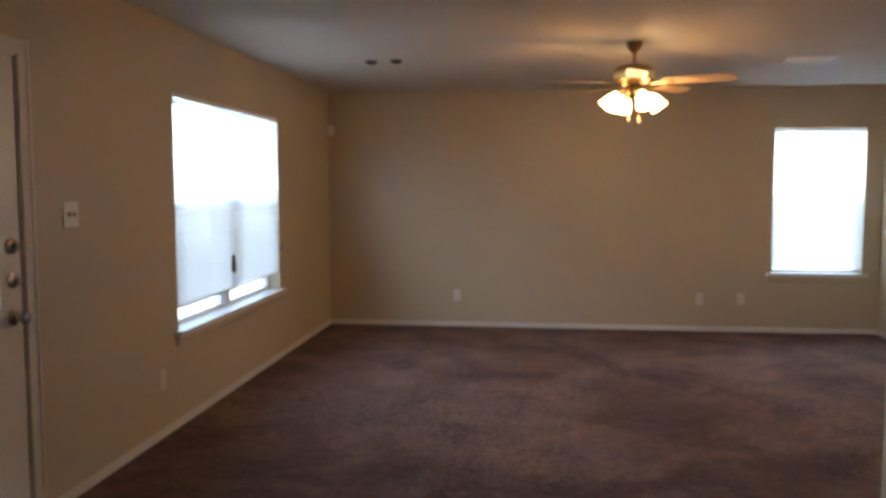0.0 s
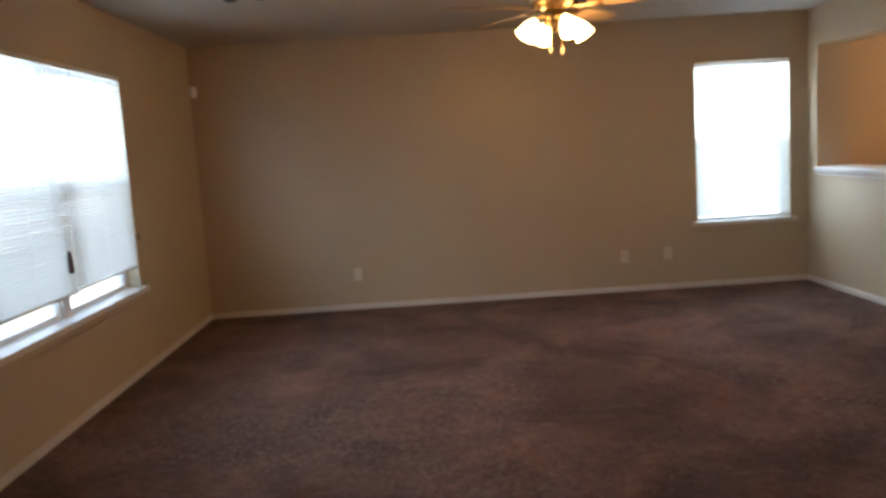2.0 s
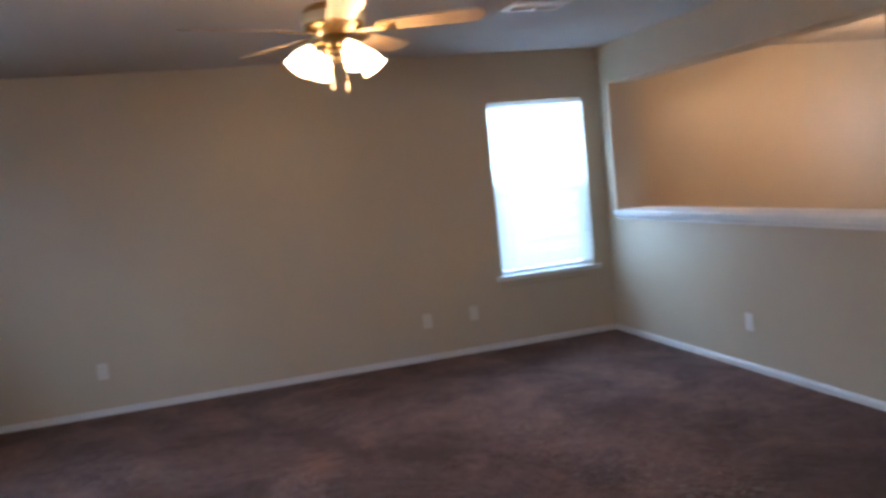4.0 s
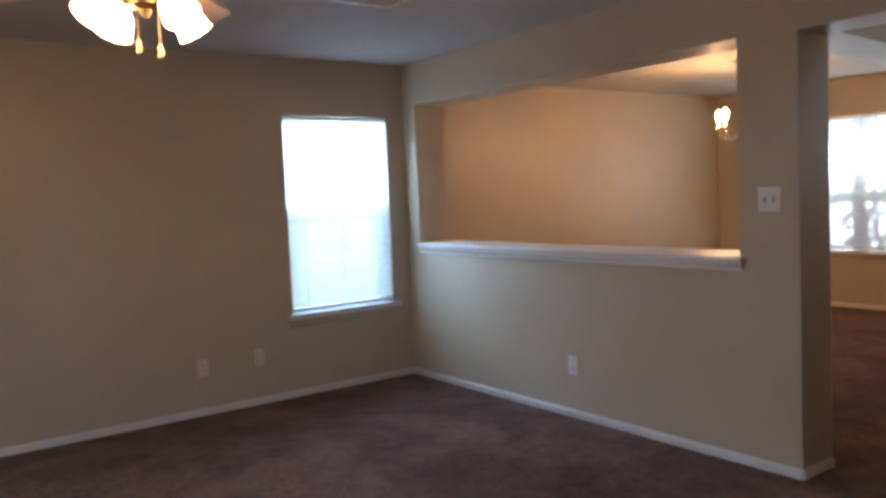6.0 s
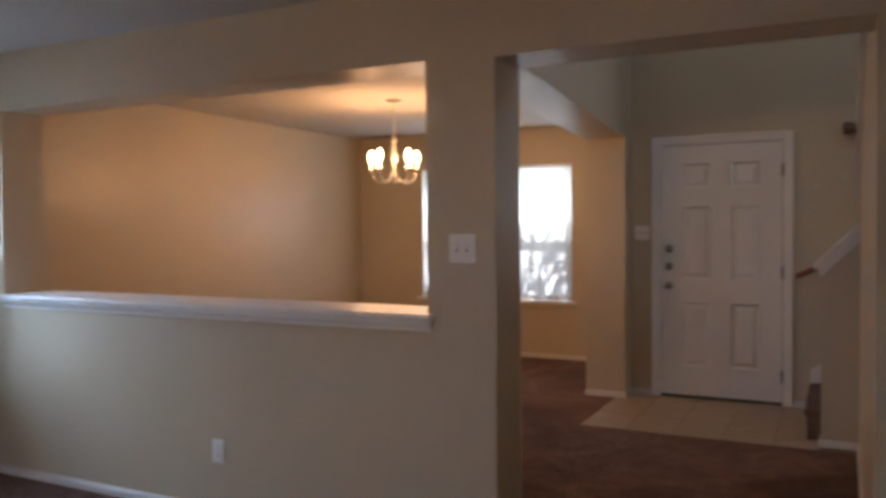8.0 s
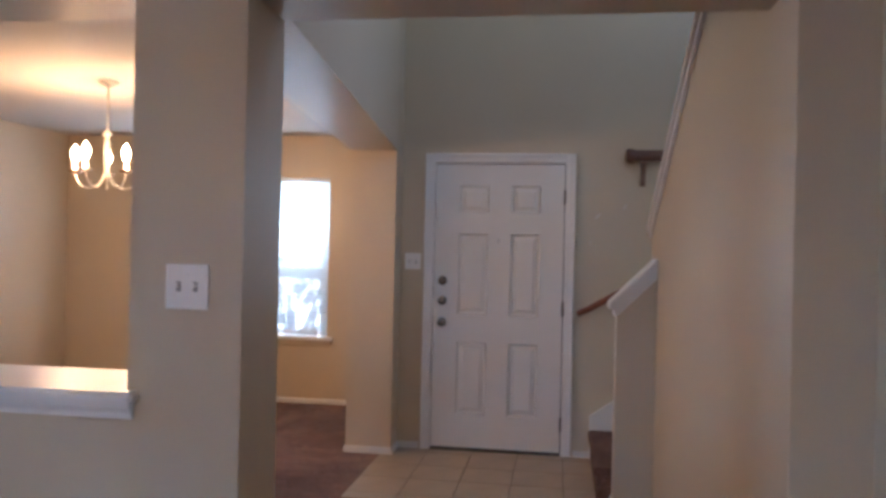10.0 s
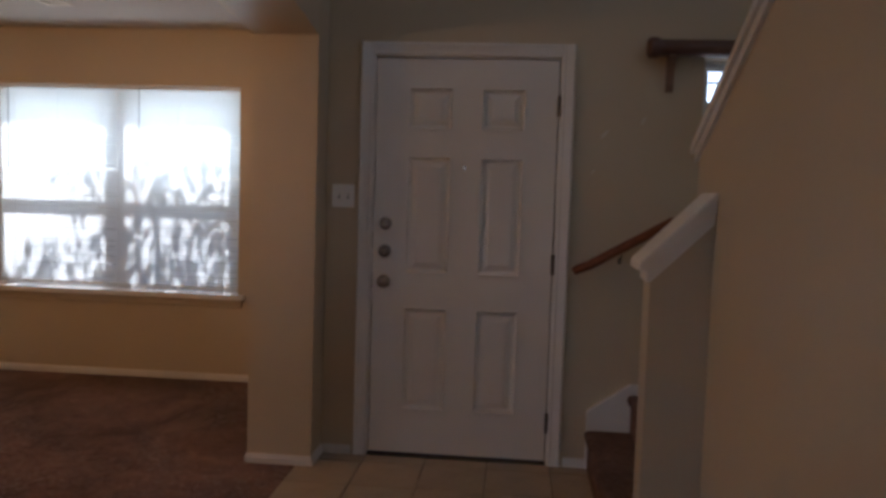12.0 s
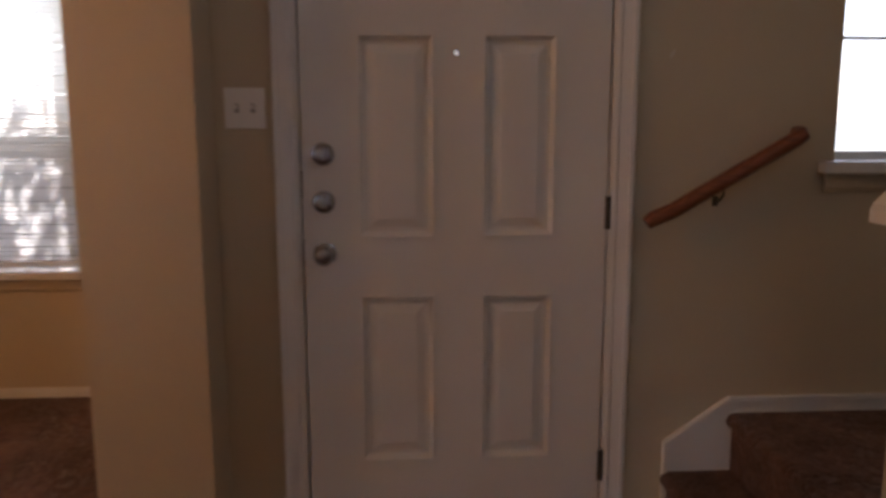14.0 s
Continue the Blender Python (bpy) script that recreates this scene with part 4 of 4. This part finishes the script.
rod = thing("curtain_rod", pose(D - 0.06, 0, 0), "dark brown wooden curtain rod over the stair window", "curtain rod")
part("pole", tube([(0, -4.545, 2.105), (0, -5.75, 2.105)], 0.04, 16), DARKWOOD, rod, smooth=True)
part("finial", tube([(0, -4.548, 2.105), (0, -4.535, 2.105), (0, -4.525, 2.105), (0, -4.49, 2.105), (0, -4.478, 2.105)], [0.04, 0.043, 0.05, 0.05, 0.036], 16), DARKWOOD, rod, smooth=True)
part("bracket", prism([(-0.035, 2.055), (-0.02, 2.072), (0.06, 2.09), (0.06, 1.90), (0.048, 1.90), (0.034, 1.93), (0.03, 1.985), (0.012, 2.03), (-0.015, 2.048)], "y", -4.615, -4.58), BRACKETWOOD, rod, "faded brown wooden corbel bracket")


# ---- outdoors ----
GZ = -0.18
structure("ground", boxes((-300, 300, -300, 300, GZ - 0.2, GZ)), GRASS, "dry sunlit lawn", "ground")
structure("pavement", boxes((4.2, 5.22, -5.6, HS - 0.1, GZ, -0.03), (5.3, 14.0, -4.4, -2.9, GZ, GZ + 0.04)), CONCRETE, "pale concrete porch and walk", "pavement")
# unseen slab, added so the ground beyond the stair window renders white
structure("driveway", boxes((5.3, 13.38, -16, -4.5, GZ, GZ + 0.04), (14.62, 16.0, -16, -4.5, GZ, GZ + 0.04)), CONCRETE, "pale concrete slab added to whiten the stair window view", "pavement")
structure("pavement_back", boxes((-9.6, W - T - 0.01, -7.0, -0.4, GZ, -0.05)), CONCRETE, "pale concrete patio", "pavement")
structure("road", boxes((16, 23, -120, 120, GZ, GZ + 0.02)), ASPHALT, "grey asphalt street", "road")
structure("sidewalk", boxes((13.4, 14.6, -120, 120, GZ, GZ + 0.06)), CONCRETE, "pale concrete sidewalk", "pavement")
# unseen roof, added to keep sun and high sky off the stair window
structure("porch_roof", boxes((D + T + 0.01, E + 0.65, -6.3, HS - 0.01, 2.62, 2.78)), TRIM, "pale roof added to block sun at the stair window", "roof")
structure("roof_eave", boxes((E + T + 0.01, E + 0.65, HS, DN + 0.5, 2.62, 2.78), (W - T - 0.6, W - T - 0.01, S, 0.6, 2.62, 2.78), (W - T - 0.6, 0.4, T + 0.01, 0.6, 2.62, 2.78)), TRIM, "pale painted eave", "eave")
structure("roof_shell", boxes((W - T, PW, S - T, T, 2.60, 2.72), (PW, E + T, HS + 0.14, DN + T, 2.60, 2.72)), SHINGLE, "dark roof over the rooms", "roof")


def fence(name, m, length, label):
    ob = thing(name, m, label, "fence")
    n = int(length / 0.146)
    bm = bmesh.new()
    rnd = random.Random(n)
    for i in range(n):
        j = rnd.uniform(-0.012, 0.012)
        box(bm, i * 0.146, i * 0.146 + 0.138, -0.01, 0.01, 0.03, 1.83 + j)
    tagged(part("boards", bm, FENCE, ob, "weathered cedar pickets"), kind="stuff")
    for z in (0.4, 1.45):
        part("rail", boxes((0, length, 0.01, 0.05, z, z + 0.09)), FENCE, ob)
    return ob


fence("back_fence", pose(-17, -26, GZ, 0, 0, 90), 40, "weathered cedar privacy fence behind the lawn")
fence("side_fence", pose(-17, 11, GZ), 21, "weathered cedar privacy fence beside the lawn")


def leaf_cloud(bm, centre, radius, count, size, rnd):
    """Many small bent leaves in an uneven clump."""
    for _ in range(count):
        d = Vector((rnd.gauss(0, 1), rnd.gauss(0, 1), rnd.gauss(0, 0.8)))
        p = Vector(centre) + d.normalized() * radius * rnd.random() ** 0.45
        m = Matrix.Translation(p) @ Euler((rnd.uniform(0, 6.3), rnd.uniform(0, 6.3), rnd.uniform(0, 6.3))).to_matrix().to_4x4()
        s = size * rnd.uniform(0.6, 1.3)
        v = [bm.verts.new(m @ Vector(q)) for q in ((0, 0, 0), (s * 0.5, s * 0.28, s * 0.06), (s, 0, 0), (s * 0.5, -s * 0.28, s * 0.06))]
        bm.faces.new(v)


def tree(place, height, seed, lean, label):
    rnd = random.Random(seed)
    ob = thing("tree", pose(*place), label, "tree", "trees in front of the house")
    trunk = [(0, 0, -0.05), (lean * 0.1, 0.02, height * 0.15), (lean * 0.35, 0.05, height * 0.3), (lean * 0.7, 0.02, height * 0.5), (lean, 0, height * 0.75)]
    r = height * 0.026
    part("trunk", tube(trunk, [r * 1.5, r, r * 0.85, r * 0.6, r * 0.25], 10), BARK, ob, smooth=True)
    bm = bmesh.new()
    for k in range(9):
        a, z = rnd.uniform(0, 6.28), height * rnd.uniform(0.26, 0.62)
        base = Vector((lean * z / height, 0.03, z))
        out = Vector((math.cos(a), math.sin(a), 0)) * height * rnd.uniform(0.16, 0.27)
        tip = base + out + Vector((0, 0, height * rnd.uniform(0.10, 0.22)))
        part("limb", tube([base, base + out * 0.5 + Vector((0, 0, height * 0.05)), tip], [r * 0.45, r * 0.3, r * 0.1], 7), BARK, ob, smooth=True)
        for _ in range(4):
            c = tip + Vector((rnd.gauss(0, 0.35), rnd.gauss(0, 0.35), rnd.gauss(0, 0.25)))
            leaf_cloud(bm, c, height * rnd.uniform(0.07, 0.12), 130, 0.11, rnd)
    tagged(part("crown", bm, LEAF, ob, "green leaves with gaps"), kind="stuff")
    return ob


tree((7.5, -2.15, GZ), 5.4, 11, 0.5, "leafy young shade tree on the front lawn")
tree((9.3, 0.5, GZ), 5.6, 12, -0.7, "leafy shade tree farther out on the front lawn")
tree((28.5, -3.5, GZ), 7.0, 14, 0.2, "leafy tree across the street")


def shrub(place, r, seed):
    rnd = random.Random(seed)
    ob = thing("shrub", pose(*place), "rounded green shrub in the bed below the window", "shrub", "shrubs below the window")
    for k in range(5):
        a = k * 1.256
        part("stem", tube([(0, 0, -0.02), (0.08 * math.cos(a), 0.08 * math.sin(a), r * 0.5), (0.2 * math.cos(a), 0.2 * math.sin(a), r * 1.1)], [0.014, 0.01, 0.004], 6), BARK, ob)
    bm = bmesh.new()
    for k in range(9):
        leaf_cloud(bm, (rnd.gauss(0, r * 0.35), rnd.gauss(0, r * 0.35), r * rnd.uniform(0.5, 1.25)), r * 0.42, 210, 0.07, rnd)
    tagged(part("foliage", bm, LEAF, ob), kind="stuff")
    return ob


for i, (x, y, r) in enumerate(((6.3, -2.1, 0.95), (6.45, -1.25, 0.82), (6.35, -0.4, 0.98), (6.4, 0.55, 0.85))):
    shrub((x, y, GZ), r, 20 + i)


def far_house(m, w, d, h, label):
    ob = thing("neighbour_house", m, label, "house")
    part("wall", boxes((0, w, 0, d, 0, h)), BRICK, ob)
    part("roof", prism([(-0.5, h), (d + 0.5, h), (d / 2, h + d * 0.33)], "x", -0.4, w + 0.4), SHINGLE, ob)
    for x in (1.6, w - 3.2):
        wi = part("window", boxes((x, x + 1.5, -0.04, 0.02, 0.9, 2.3)), TRIM, ob, "white framed window")
        for k in (0, 1):
            part("pane", boxes((x + 0.08 + 0.7 * k, x + 0.72 + 0.7 * k, -0.06, -0.04, 0.98, 2.22)), SLOT, wi, "dark glass")
    part("door", boxes((w / 2 - 0.5, w / 2 + 0.5, -0.05, 0.0, 0.0, 2.1)), DOOR, ob)
    return ob


far_house(pose(31, 6, GZ, 0, 0, -90), 14, 9, 2.9, "low brick house across the street")
far_house(pose(-30, -18, GZ, 0, 0, 90), 16, 9, 2.9, "low brick house behind the fence")
far_house(pose(8, 24, GZ, 0, 0, 180), 16, 9, 2.9, "low brick house beyond the side fence")

# ---- floor tiles, each one a piece ----
floor_tile = structure("floor_tile", boxes((2.473, D, SW, -2.826, -0.1, -0.006)), GROUT, "beige square ceramic tiles with grey grout", "floor")


def tile_mesh(w, d):
    bm = boxes((0, w, 0, d, -0.012, 0.001))
    top = [e for e in bm.edges if all(v.co.z > 0 for v in e.verts)]
    bmesh.ops.bevel(bm, geom=top, offset=0.003, segments=1, affect="EDGES")
    return mesh_of(bm, "tile", TILE)


_rx = [2.473, 2.60, 2.925, 3.25, 3.575, D]
_ry = [-2.826 - 0.317 * k for k in range(5)] + [-4.36]
_rnd = random.Random(5)
for x0, x1 in zip(_rx, _rx[1:]):
    for y1, y0 in zip(_ry, _ry[1:]):
        t = part("tile", tile_mesh(x1 - x0 - 0.006, y1 - y0 - 0.006), TILE, floor_tile)
        t.matrix_basis = pose(x0 + 0.003, y0 + 0.003, _rnd.uniform(-0.0006, 0.0006), _rnd.uniform(-0.08, 0.08), _rnd.uniform(-0.08, 0.08))
